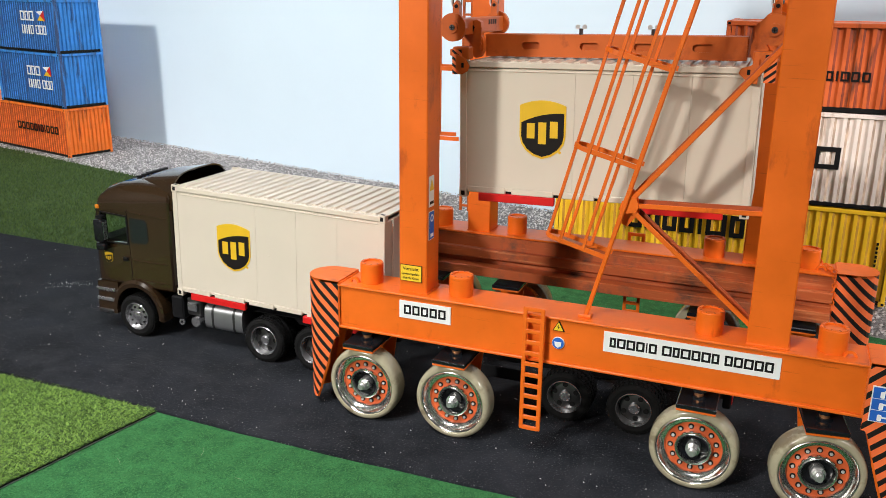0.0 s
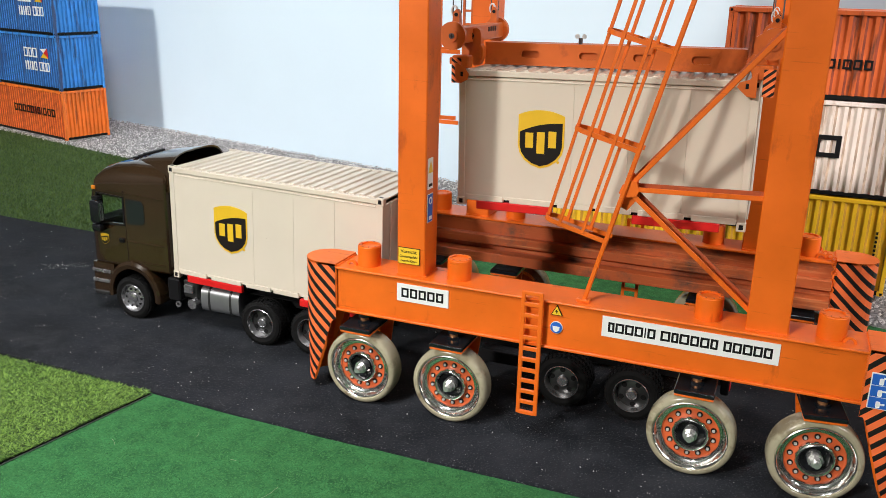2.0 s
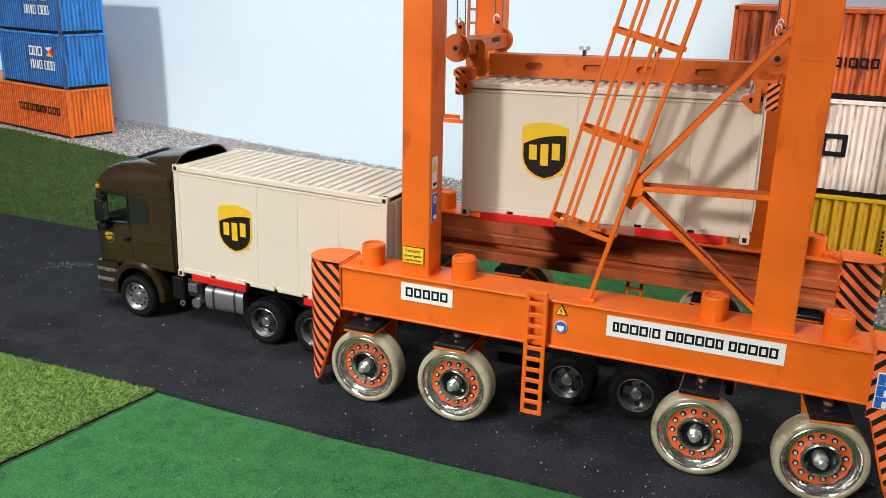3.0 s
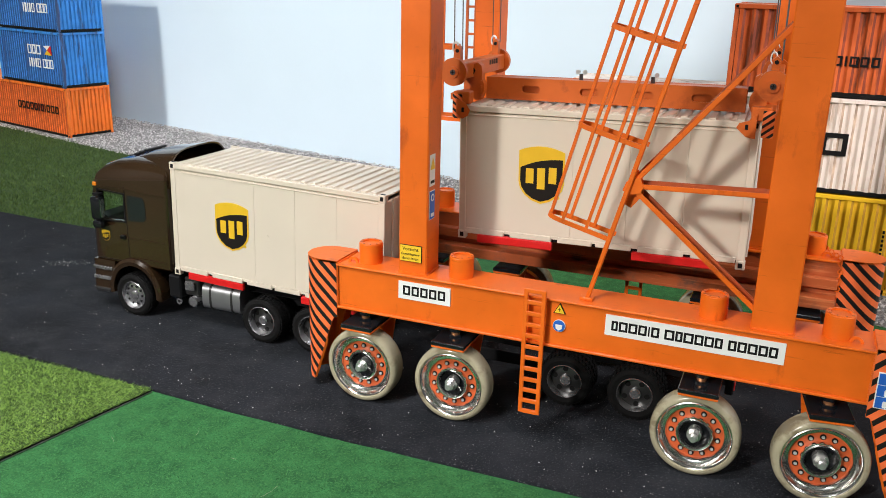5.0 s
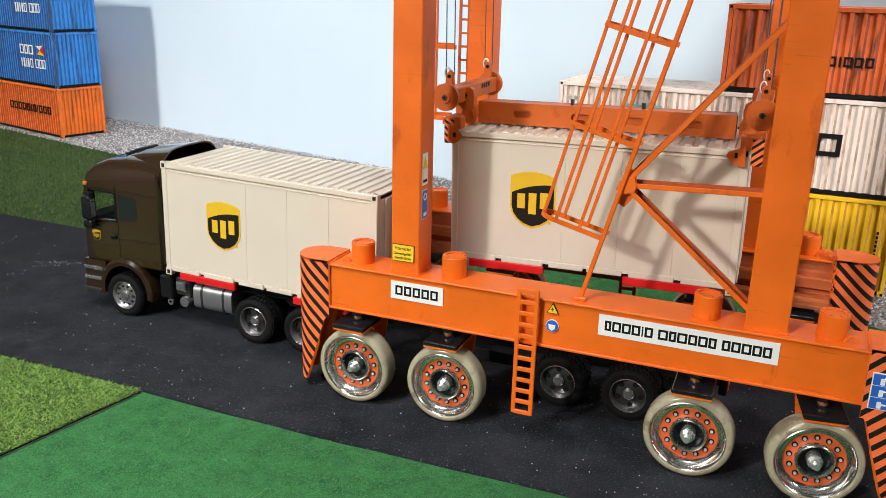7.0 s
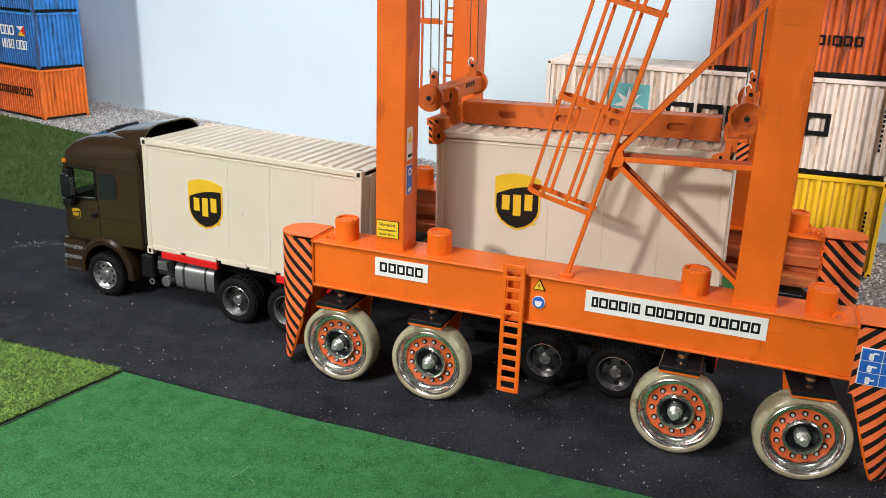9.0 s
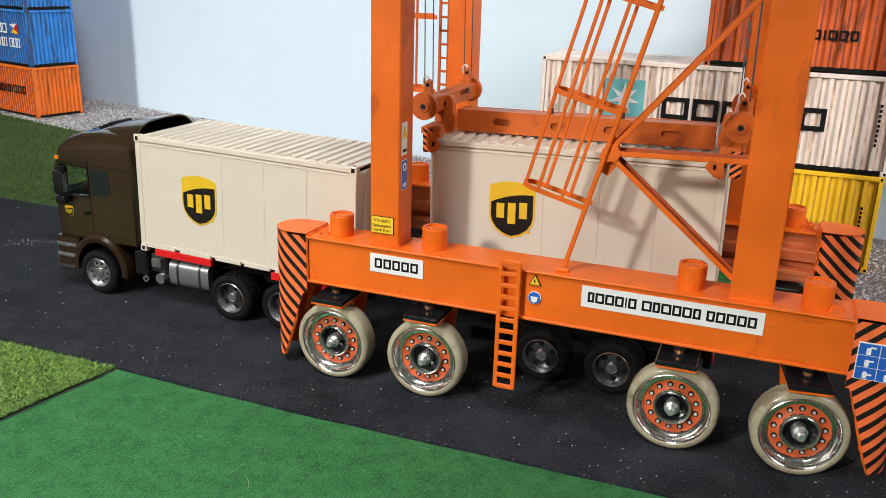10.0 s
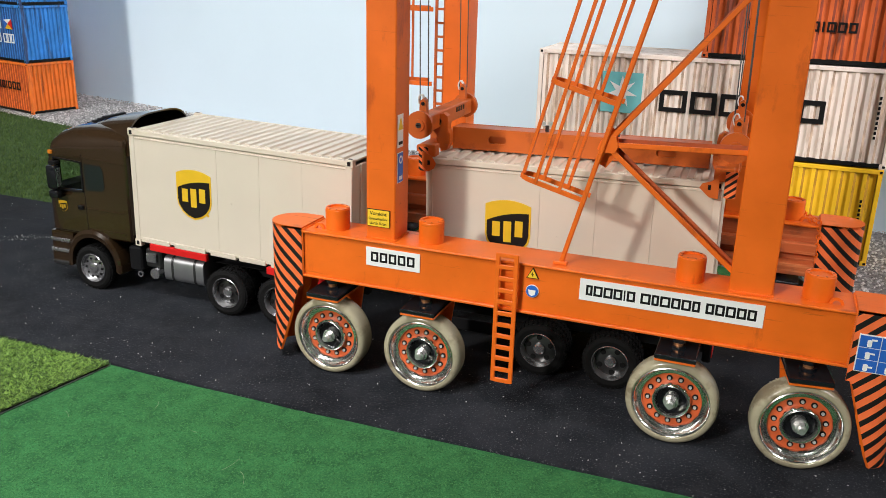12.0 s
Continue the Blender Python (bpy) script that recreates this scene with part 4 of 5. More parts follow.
    for q, nm in (((0.302, 0.026, 0.383), "brace"), ((0.302, 0.026, 0.236), "brace"), ((0.303, 0.026, 0.585), "brace")):
        d = (Vector(q) - apex).normalized()
        n = d.cross(Vector((0, 1, 0)))
        Y = Vector((0, 1, 0))
        br = part(nm, bar(apex - Y * 0.005, Vector(q) - Y * 0.005, 0.002, 0.0062, bevel=0.0004), ORANGE, t, "orange channel-iron brace")
        part("channel_web", bar(apex + Y * 0.003 - n * 0.0025, Vector(q) + Y * 0.003 - n * 0.0025, 0.016, 0.0018), ORANGE, br)
        # darker orange on the back lip carries the shade inside the channel
        part("channel_lip", bar(apex + Y * 0.011 + n * 0.001, Vector(q) + Y * 0.011 + n * 0.001, 0.002, 0.0085), ORANGE_DULL, br)
    part("apex_plate", prism([(0.124, 0.371), (0.131, 0.366), (0.147, 0.368), (0.150, 0.377), (0.146, 0.388), (0.137, 0.389), (0.128, 0.382)], "y", 0.0185, 0.0200), ORANGE, t)
    part("gusset", prism([(0.123, 0.352), (0.135, 0.346), (0.150, 0.366), (0.146, 0.392), (0.139, 0.398)], "y", 0.0285, 0.0305), ORANGE, t)

    # far service ladder beside the far column
    lx, ly = -0.262, FY + 0.05
    l = part("column_ladder", bar((lx + 0.013, ly, 0.24), (lx + 0.013, ly, 0.94), 0.005, 0.004), ORANGE_SHADED_WORN, t, "slim orange service ladder")
    part("ladder_rail", bar((lx + 0.029, ly, 0.24), (lx + 0.029, ly, 0.94), 0.005, 0.004), ORANGE_SHADED_WORN, l)
    for k in range(30):
        part("rung", bar((lx + 0.013, ly, 0.25 + k * 0.0235), (lx + 0.029, ly, 0.25 + k * 0.0235), 0.004, 0.004, up=(0, 0, 1)), ORANGE_SHADED_WORN, l)
    for z in (0.385, 0.51, 0.635, 0.76):
        part("cage_hoop", tube([(lx, ly, z), (lx - 0.045, ly - 0.005, z), (lx - 0.045, ly - 0.045, z), (lx, ly - 0.05, z), (lx + 0.024, ly - 0.048, z)], 0.007, 0.003), ORANGE, l)
    for x, y in ((lx - 0.045, ly - 0.03), (lx - 0.02, ly - 0.048), (lx - 0.03, ly - 0.004)):
        part("cage_bar", bar((x, y, 0.385), (x, y, 0.94), 0.004, 0.003), ORANGE, l)

    # stickers
    def plate(name, x0, x1, z0, z1, y, m, label):
        return part(name, box(x0, x1, y - 0.0007, y + 0.0012, z0, z1), m, t, label)
    s = plate("name_plate", -0.186, -0.104, 0.1765, 0.2035, 0.002, STICKER, "white sticker with blank black bars")
    scribble(s, INK, [0.0115] * 5, -0.1785, 0.183, 0.0145, 0.0014, gap=0.16, depth=0.0004)
    s = plate("name_plate", 0.120, 0.3455, 0.1755, 0.2045, 0.002, STICKER, "long white sticker with blank black bars")
    scribble(s, INK, [0.0085, 0.0115, 0.0115, 0.011, 0.003, 0.0105, -0.004, 0.0125, 0.009, 0.0125, 0.011, 0.0115, 0.0095, -0.004, 0.010, 0.011, 0.0115, 0.011, 0.0105], 0.1285, 0.183, 0.0140, 0.0014, gap=0.098, depth=0.0004)
    w = part("warning_triangle", prism([(0.0485, 0.1945), (0.0655, 0.1945), (0.057, 0.2095)], "y", 0.0005, 0.0022), INK, t, "yellow electric warning triangle")
    part("triangle_field", prism([(0.0501, 0.1954), (0.0639, 0.1954), (0.057, 0.2077)], "y", -0.0002, 0.0008), YELLOW, w)
    part("flash", prism([(0.0575, 0.2045), (0.0550, 0.2000), (0.0570, 0.2003), (0.0562, 0.1965), (0.0588, 0.2012), (0.0570, 0.2008)], "y", -0.0008, 0.0), INK, w)
    c = part("helmet_disc", cyl((0.0575, 0.0025, 0.1765), (0.0575, 0.0005, 0.1765), 0.0088, 28), STICKER, t, "round blue mandatory sign")
    part("disc_field", cyl((0.0575, 0.001, 0.1765), (0.0575, -0.0002, 0.1765), 0.0082, 28), BLUE, c)
    part("disc_symbol", prism([(0.0525, 0.1785), (0.0625, 0.1785), (0.0615, 0.1725), (0.0575, 0.1700), (0.0535, 0.1725)], "y", -0.0008, 0.0), STICKER, c)
    # notice on the column
    s = part("caution_notice", box(-0.1875, -0.1530, 0.0085, 0.0105, 0.2325, 0.2575), INK, t, "yellow caution notice in black print")
    part("notice_field", box(-0.1868, -0.1537, 0.0078, 0.0088, 0.2332, 0.2568), YELLOW, s)
    for k, (txt, size) in enumerate((("Vorsicht", 0.0074), ("Quetschgefahr", 0.0049), ("durch Kran", 0.0056))):
        cu = bpy.data.curves.new("notice_text", "FONT")
        cu.body, cu.size, cu.align_x, cu.extrude = txt, size, "CENTER", 0.0002
        o = new("notice_text", cu)
        me = bpy.data.meshes.new_from_object(o.evaluated_get(bpy.context.evaluated_depsgraph_get()))
        bpy.data.objects.remove(o)
        me.transform(pose(-0.1705, 0.0076, 0.2495 - k * 0.0068, 90, 0, 0))
        me.materials.append(INK)
        ob = new("notice_text", me)
        ob.parent = s
    x, SZ = CXL[1], (0.345, 0.390, 0.296, 0.338)
    for z0, z1, m, lab in ((SZ[0], SZ[1], STICKER, "white sticker with a yellow hazard triangle"), (SZ[2], SZ[3], BLUE, "blue and white instruction sticker")):
        s = part("side_sticker", box(x - 0.001, x + 0.0008, 0.016, 0.034, z0, z1), STICKER, t, lab)
        if m is BLUE:
            part("sticker_field", box(x, x + 0.0013, 0.0168, 0.0332, z0 + 0.0008, z1 - 0.0008), BLUE, s)
            part("sticker_shape", lathe([(0.0055, x + 0.0008), (0.0055, x + 0.0018), (0.0035, x + 0.0018), (0.0035, x + 0.0008)], (0, 0.025, z1 - 0.010), 20, "x"), STICKER, s)
            part("sticker_shape", box(x, x + 0.0018, 0.020, 0.030, z0 + 0.004, z0 + 0.009), STICKER, s)
        else:
            part("sticker_triangle", prism([(0.0175, z1 - 0.021), (0.0325, z1 - 0.021), (0.025, z1 - 0.004)], "x", x, x + 0.0014), YELLOW, s)
            part("print_bars", box(x, x + 0.0014, 0.0190, 0.0310, z0 + 0.004, z0 + 0.008), INK, s)
    # pictogram board on the end guard
    s = part("signal_board", box(BX1 + 0.006, BX1 + 0.054, -0.0025, 0.0005, 0.143, 0.190), STICKER, t, "blue board of six white hand-signal pictograms")
    for i in range(2):
        for j in range(3):
            bx, bz = BX1 + 0.0072 + i * 0.0232, 0.1442 + j * 0.0152
            c = part("pictogram_field", box(bx, bx + 0.0222, -0.0032, -0.002, bz, bz + 0.0142), BLUE, s)
            part("pictogram", box(bx + 0.008, bx + 0.013, -0.0038, -0.003, bz + 0.001, bz + 0.0095, 0.001), STICKER, c)
            part("pictogram", box(bx + 0.012, bx + 0.018, -0.0038, -0.003, bz + 0.005 + 0.002 * j, bz + 0.007 + 0.002 * j), STICKER, c)
    return t


FDX, FY = -0.029, 0.362


def crane_wheels():
    g = "wheels of the gantry crane"
    w = crane_wheel(pose(WX[0], -0.010, 0.0588), g)
    for i, x in enumerate(WX[1:]):
        turn = Matrix.Translation((x, BD / 2, 0)) @ Matrix.Rotation(radians(STEER.get((x, -1), 0)), 4, "Z")
        copy_thing(w, turn @ pose(0, -0.010 - BD / 2, 0.0588, 0, 37 * (i + 1), 0))
    for i, x in enumerate(WX):
        copy_thing(w, pose(x + FDX, FY + BD + 0.026, 0.0588, 0, 50 * i, 180))


def spreader():
    """Lifting frame; origin at the hung box's near lower left corner."""
    t = thing("lifting_spreader", pose(0, 0, 0), "orange lifting spreader with sheaves, ropes and striped corner guides", "spreader")
    z = BH - 0.011
    # main beam: front and back plate with oval slots, top plate
    x0, x1, yc = 0.020, 0.405, 0.085
    for y0, y1 in ((yc - 0.018, yc - 0.015), (yc + 0.015, yc + 0.018)):
        bm = bmesh.new()
        z0, z1 = z + 0.0125, z + 0.046
        outer = [bm.verts.new((x, y0, q)) for x, q in ((x0, z0), (x1, z0), (x1, z1), (x0, z1))]
        es = [bm.edges.new((outer[i], outer[(i + 1) % 4])) for i in range(4)]
        for cx in ((0.092, 0.182, 0.262, 0.345) if y0 < yc else ()):
            ring = []
            for i in range(20):
                a = 2 * math.pi * i / 20
                ring.append(bm.verts.new((cx + (0.009 if math.cos(a) > 0 else -0.009) + 0.0055 * math.cos(a), y0, (z0 + z1) / 2 + 0.0055 * math.sin(a))))
            es += [bm.edges.new((ring[i], ring[(i + 1) % 20])) for i in range(20)]
        bmesh.ops.triangle_fill(bm, use_beauty=True, edges=es)
        g = bmesh.ops.extrude_face_region(bm, geom=list(bm.faces))
        bmesh.ops.translate(bm, vec=(0, y1 - y0, 0), verts=[v for v in g["geom"] if isinstance(v, bmesh.types.BMVert)])
        part("beam_plate", bm, ORANGE_SHADED_WORN, t, "orange beam plate with oval slots")
    part("slot_back", box(x0 + 0.002, x1 - 0.002, yc - 0.0125, yc - 0.0105, z + 0.0162, z + 0.0418), ORANGE_SHADED_WORN, t)
    part("beam_top", box(x0, x1, yc - 0.0155, yc + 0.0155, z + 0.0420, z + 0.0455), ORANGE_SHADED_WORN, t)
    part("beam_bottom", box(x0, x1, yc - 0.0155, yc + 0.0155, z + 0.0130, z + 0.0160), ORANGE_SHADED_WORN, t)
    for x in (0.165, 0.272):
        w = part("wing_nut", cyl((x, yc, z + 0.0455), (x, yc, z + 0.0545), 0.003, 10), STEEL_D, t, "dark steel wing nut")
        for s in (-1, 1):
            part("wing", lathe([(0.0036, -0.0008), (0.0036, 0.0008), (0.0005, 0.0008), (0.0005, -0.0008)], (x + s * 0.0052, yc, z + 0.057), 14), STEEL, w)
    for xc, s in ((-0.008, -1), (0.439, 1)):
        # cross carriage carrying the sheaves
        c = part("end_carriage", box(xc - 0.012, xc + 0.012, 0.008, 0.208, z + 0.046, z + 0.070, 0.0015), ORANGE_SHADED_WORN, t, "orange cross carriage")
        part("carriage_web", box(xc - 0.009, xc + 0.010, 0.064, 0.112, z + 0.012, z + 0.070, 0.0015), ORANGE_SHADED_WORN, t)
        q = lambda u, v: (xc - s * u, z + v)
        hook = [q(0.012, 0.066), q(0.018, 0.068), q(0.024, 0.064), q(0.026, 0.054), q(0.025, 0.044), q(0.029, 0.036), q(0.029, 0.024), q(0.024, 0.012), q(0.016, 0.010), q(0.008, 0.018), q(0.006, 0.030), q(0.012, 0.040), q(0.013, 0.050)]
        lug = part("carriage_lug", prism(hook if s > 0 else hook[::-1], "y", 0.052, 0.066), ORANGE_SHADED_WORN, t, "slim curved orange lug at the beam's end")
        part("lug_slot", prism([q(0.010, 0.046), q(0.015, 0.056), q(0.012, 0.060), q(0.006, 0.052)], "y", 0.050, 0.068), INK, lug)
        for k in range(4):
            part("lug_bolt", cyl((xc - s * 0.024, 0.0535, z + 0.018 + 0.007 * k), (xc - s * 0.024, 0.0505, z + 0.018 + 0.007 * k), 0.0022, 8), ORANGE_SHADED_WORN, lug)
        for k in range(4):
            part("stamp_bar", box(xc + 0.0118, xc + 0.0126, 0.128 + 0.011 * k, 0.1345 + 0.011 * k, z + 0.0585, z + 0.0660), INK, c)
        for y in (-0.002, 0.212):
            d = part("sheave_disc", lathe([(0.0205, -0.004), (0.0205, 0.004), (0.0005, 0.004), (0.0005, -0.004)], (xc, y, z + 0.058), 36), ORANGE_SHADED_WORN, t, "round orange sheave cover", True)
            part("disc_hub", lathe([(0.0085, -0.0065), (0.0085, 0.0065), (0.0005, 0.0065), (0.0005, -0.0065)], (xc, y, z + 0.058), 20), ORANGE_SHADED_WORN, d)
            sc = part("cross_screw", cyl((xc, y - 0.0063, z + 0.058), (xc, y - 0.0078, z + 0.058), 0.0042, 14), STEEL_D, d)
            part("screw_slot", box(xc - 0.003, xc + 0.003, y - 0.0082, y - 0.0076, z + 0.0574, z + 0.0586), INK, sc)
            part("screw_slot", box(xc - 0.0006, xc + 0.0006, y - 0.0082, y - 0.0076, z + 0.055, z + 0.061), INK, sc)
            yy = y + (0.016 if y < 0.1 else -0.016)
            k = part("rope_bracket", prism([(xc - 0.006, z + 0.066), (xc + 0.006, z + 0.066), (xc + 0.005, z + 0.092), (xc + 0.001, z + 0.096), (xc - 0.004, z + 0.091)], "y", yy - 0.006, yy + 0.006), ORANGE_SHADED_WORN, t)
            part("bracket_bolt", cyl((xc + 0.001, yy - 0.0075, z + 0.088), (xc + 0.001, yy + 0.0075, z + 0.088), 0.0028, 10), INK, k)
            for q in (-0.006, 0.007):
                part("hoist_rope", cyl((xc + q, yy, z + 0.09), (xc + q, yy, 0.945 - 0.327 + 0.0 + 0.0), 0.0009, 6), ROPE, t, "thin dark steel rope")
            bm = bmesh.new()
            for j in range(3):
                pts = [Vector((xc - 0.003 + 0.0040 * math.cos(a), yy - 0.005 + 0.003 * j, z + 0.093 + 0.0078 * math.sin(a))) for a in [2 * math.pi * i / 12 for i in range(12)]]
                for a, b in zip(pts, pts[1:] + pts[:1]):
                    cyl(a, b, 0.0009, 6, bm)
            part("cord_loop", bm, CORD, t, "white cord loop")
        # striped corner guides and twist lock arms
        for y in (-0.006, BW - 0.014):
            xg = -0.008 if s < 0 else BL - 0.014
            part("guide_arm", box(xc - 0.008, xc + 0.008, min(y + 0.01, 0.09), max(y + 0.01, 0.09), z + 0.016, z + 0.026, 0.001), ORANGE_SHADED_WORN, t)
            part("guide_block", box(xg, xg + 0.026, y, y + 0.020, BH + 0.0006, z + 0.030, 0.0015), ORANGE_SHADED_WORN, t)
            fy = y - 0.0015 if y < 0.05 else y + 0.020
            x2 = xg - 0.004 if s < 0 else xg + 0.013
            x2 += 0.004 if s < 0 else 0.002
            part("stripe_plate", box(x2, x2 + 0.015, fy, fy + 0.0015, z - 0.010, z + 0.026), HAZARD_S if s < 0 else HAZARD_SM, t, "small black and orange striped plate")
            x3 = xg + 0.014 if s < 0 else xg - 0.018
            part("guide_tip", prism([(x3 - 0.008, z - 0.002), (x3 + 0.002, z - 0.010), (x3 + 0.011, z - 0.005), (x3 + 0.014, z + 0.003), (x3 + 0.007, z + 0.014), (x3 - 0.008, z + 0.020)] if s < 0 else [(x3 + 0.026, z + 0.022), (x3 + 0.026, z - 0.012), (x3 + 0.014, z - 0.010), (x3 + 0.001, z + 0.002), (x3 + 0.004, z + 0.008), (x3 + 0.016, z + 0.012)], "y", fy - 0.0005 - 0.0012, fy - 0.0002), ORANGE_SHADED_WORN, t)
            part("guide_hole", box(x3 + (0.001 if s < 0 else 0.012), x3 + (0.005 if s < 0 else 0.016), fy - 0.0026, fy - 0.0015, z + 0.000, z + 0.007, 0.0004), INK, t)
    return t


# ---- lorry and trailer ----
def road_wheel(m, group, dual=False, front=False):
    """Lugged truck wheel facing -y, hub at the origin."""
    t = thing("truck_wheel", m, "black lugged truck tyre on a silver rim", "wheel", group)
    R = 0.0415
    Wd = 0.050 if dual else 0.026
    prof = [(0.0265, 0.001), (0.034, -0.001), (R - 0.003, 0.001), (R - 0.0015, 0.004), (R - 0.0015, Wd - 0.004), (R - 0.003, Wd), (0.0265, Wd)]
    if dual:
        prof = prof[:4] + [(R - 0.0015, 0.021), (R - 0.007, 0.0235), (R - 0.007, 0.0265), (R - 0.0015, 0.029)] + prof[4:]
    bm = lathe(prof, (0, 0, 0), 48)
    tread = bmesh.new()
    for b0, b1 in (((0.003, 0.0215), (0.0285, 0.047)) if dual else ((0.003, 0.023),)):
        for k in range(36):
            a = 2 * math.pi * k / 36
            for y0, y1, da in ((b0, b0 + 0.0075, 0), (b1 - 0.0075, b1, 0.087), (b0 + 0.0085, b1 - 0.0085, 0.04)):
                q = []
                for r in (R - 0.002, R + 0.0002):
                    for y in (y0, y1):
                        for w in (-0.052, 0.052):
                            q.append(tread.verts.new((r * math.cos(a + da + w), y, r * math.sin(a + da + w))))
                for f in ((0, 1, 3, 2), (4, 6, 7, 5), (0, 4, 5, 1), (2, 3, 7, 6), (0, 2, 6, 4), (1, 5, 7, 3)):
                    tread.faces.new([q[i] for i in f])
    ty = part("tyre", bm, RUBBER, t, "black rubber tyre", True)
    part("tread", tread, RUBBER, ty)
    deep = 0.012 if not front else 0.006
    rim = part("rim", lathe([(0.0272, 0.0), (0.0272, 0.02), (0.024, 0.02), (0.0235, deep + 0.002), (0.025, 0.003), (0.0262, -0.001)], (0, 0, 0), 40), CHROME, t, "silver alloy rim", True)
    # rear and trailer dishes take dark steel, standing in for shade inside the rim
    part("rim_dish", lathe([(0.0240, deep), (0.0240, deep + 0.004), (0.0005, deep + 0.004), (0.0005, deep - 0.002), (0.012, deep - 0.003)], (0, 0, 0), 36), STEEL_D if not front else CHROME, rim, "", True)
    for k in range(10 if front else 5):
        a = 2 * math.pi * k / (10 if front else 5)
        c = Vector((0.0175 * math.cos(a), deep - 0.0022, 0.0175 * math.sin(a)))
        part("hand_hole", cyl(c + Vector((0, -0.0008, 0)), c + Vector((0, 0.001, 0)), 0.0022 if front else 0.0042, 10), INK, rim)
    part("hub_cap", lathe([(0.0090, deep - 0.001), (0.0086, deep - 0.007 if not front else deep - 0.005), (0.006, deep - 0.009 if not front else deep - 0.006), (0.0005, deep - 0.009 if not front else deep - 0.006), (0.0005, deep)], (0, 0, 0), 24), CHROME, t, "", True)
    return t


def carve(ob, cutters):
    """Cut real openings through a shell; the cutters vanish again."""
    for bm in cutters:
        tool = new("cutter", finish("cutter", bm, INK))
        m = ob.modifiers.new("cut", "BOOLEAN")
        m.operation, m.object, m.solver = "DIFFERENCE", tool, "EXACT"
        me = bpy.data.meshes.new_from_object(ob.evaluated_get(bpy.context.evaluated_depsgraph_get()))
        ob.modifiers.clear()
        ob.data = me
        bpy.data.objects.remove(tool)
    me.materials.clear()
    me.materials.append(BROWN)
    me.shade_smooth()
    me.set_sharp_from_angle(angle=radians(35))


def lorry():
    Y0, Y1 = 0.120, 0.300
    t = thing("lorry", pose(0, 0, 0), "dark brown cab-over model lorry carrying a cream swap body", "truck")

    def section(x, z0, z1, inset, r, n=6):
        a, b = Y0 + inset, Y1 - inset
        pts = []
        for cy, cz, s in ((a + r, z1 - r, 90), (b - r, z1 - r, 0)):
            arc = [(cy + r * math.cos(radians(s + 90 * i / n)), cz + r * math.sin(radians(s + 90 * i / n))) for i in range(n + 1)]
            pts.append(arc)
        ring = pts[1] + pts[0]
        ring += [(a, z0 + 0.004), (a + 0.004, z0), (b - 0.004, z0), (b, z0 + 0.004)]
        return [(x, y, z) for y, z in ring]
    # cab shell: lower nose, side walls, crowned roof
    body = loft([section(*s) for s in ((-0.889, 0.098, 0.170, 0.016, 0.008), (-0.885, 0.098, 0.200, 0.006, 0.012), (-0.878, 0.098, 0.246, 0.002, 0.02), (-0.868, 0.098, 0.272, 0.0, 0.022),
                                        (-0.853, 0.098, 0.285, 0.0, 0.030), (-0.828, 0.098, 0.294, 0.0, 0.036), (-0.790, 0.098, 0.298, 0.0, 0.038), (-0.740, 0.098, 0.298, 0.0, 0.032), (-0.7065, 0.098, 0.290, 0.0, 0.02), (-0.7030, 0.100, 0.286, 0.003, 0.02))])
    cab = part("cab", body, BROWN, t, "dark brown lacquered sleeper cab", True)
    carve(cab, [box(-0.866, -0.716, Y0 + 0.006, Y1 - 0.006, 0.125, 0.252),
                prism([(-0.866, 0.182), (-0.805, 0.184), (-0.8035, 0.233), (-0.862, 0.236)], "y", Y0 - 0.02, Y1 + 0.02),
                box(-0.905, -0.860, Y0 + 0.018, Y1 - 0.018, 0.176, 0.237)])
    # dark interior seen through the door windows
    part("dashboard", prism([(-0.8655, 0.1255), (-0.846, 0.1255), (-0.849, 0.186), (-0.8655, 0.192)], "y", Y0 + 0.0065, Y1 - 0.0065), BLACK, cab)
    for y in (Y0 + 0.022, Y1 - 0.068):
        seat = part("cab_seat", box(-0.818, -0.776, y, y + 0.046, 0.1255, 0.160, 0.004), BLACK, cab, "black cab seat")
        part("seat_back", prism([(-0.790, 0.160), (-0.776, 0.160), (-0.764, 0.222), (-0.774, 0.226)], "y", y + 0.002, y + 0.044), BLACK, seat)
    part("bunk_wall", box(-0.758, -0.752, Y0 + 0.0065, Y1 - 0.0065, 0.1255, 0.2515), BLACK, cab)
    # roof deflector: hollow shell open to the rear
    rings, inner = [], []
    for x, z1, ins in ((-0.850, 0.274, 0.055), (-0.835, 0.288, 0.044), (-0.800, 0.303, 0.036), (-0.768, 0.311, 0.022), (-0.725, 0.318, 0.010), (-0.697, 0.323, 0.006)):
        a, b = Y0 + ins, Y1 - ins
        pr = lambda k, dz: [(x, (a + b) / 2 + (b - a) / 2 * k * math.copysign(abs(math.cos(v)) ** 0.55, math.cos(v)), 0.255 + (z1 - 0.255) * dz * abs(math.sin(v)) ** 0.6) for v in [math.pi * i / 16 for i in range(17)]]
        rings.append(pr(1.0, 1.0))
        inner.append(pr(0.968, 0.962))
    bm = bmesh.new()
    vo = [[bm.verts.new(p) for p in r] for r in rings]
    vi = [[bm.verts.new(p) for p in r] for r in inner]
    lining = loft(inner, None, False)
    for k in range(len(rings) - 1):
        for i in range(16):
            bm.faces.new((vo[k][i], vo[k][i + 1], vo[k + 1][i + 1], vo[k + 1][i]))
    for i in range(16):
        bm.faces.new((vo[-1][i], vo[-1][i + 1], vi[-1][i + 1], vi[-1][i]))
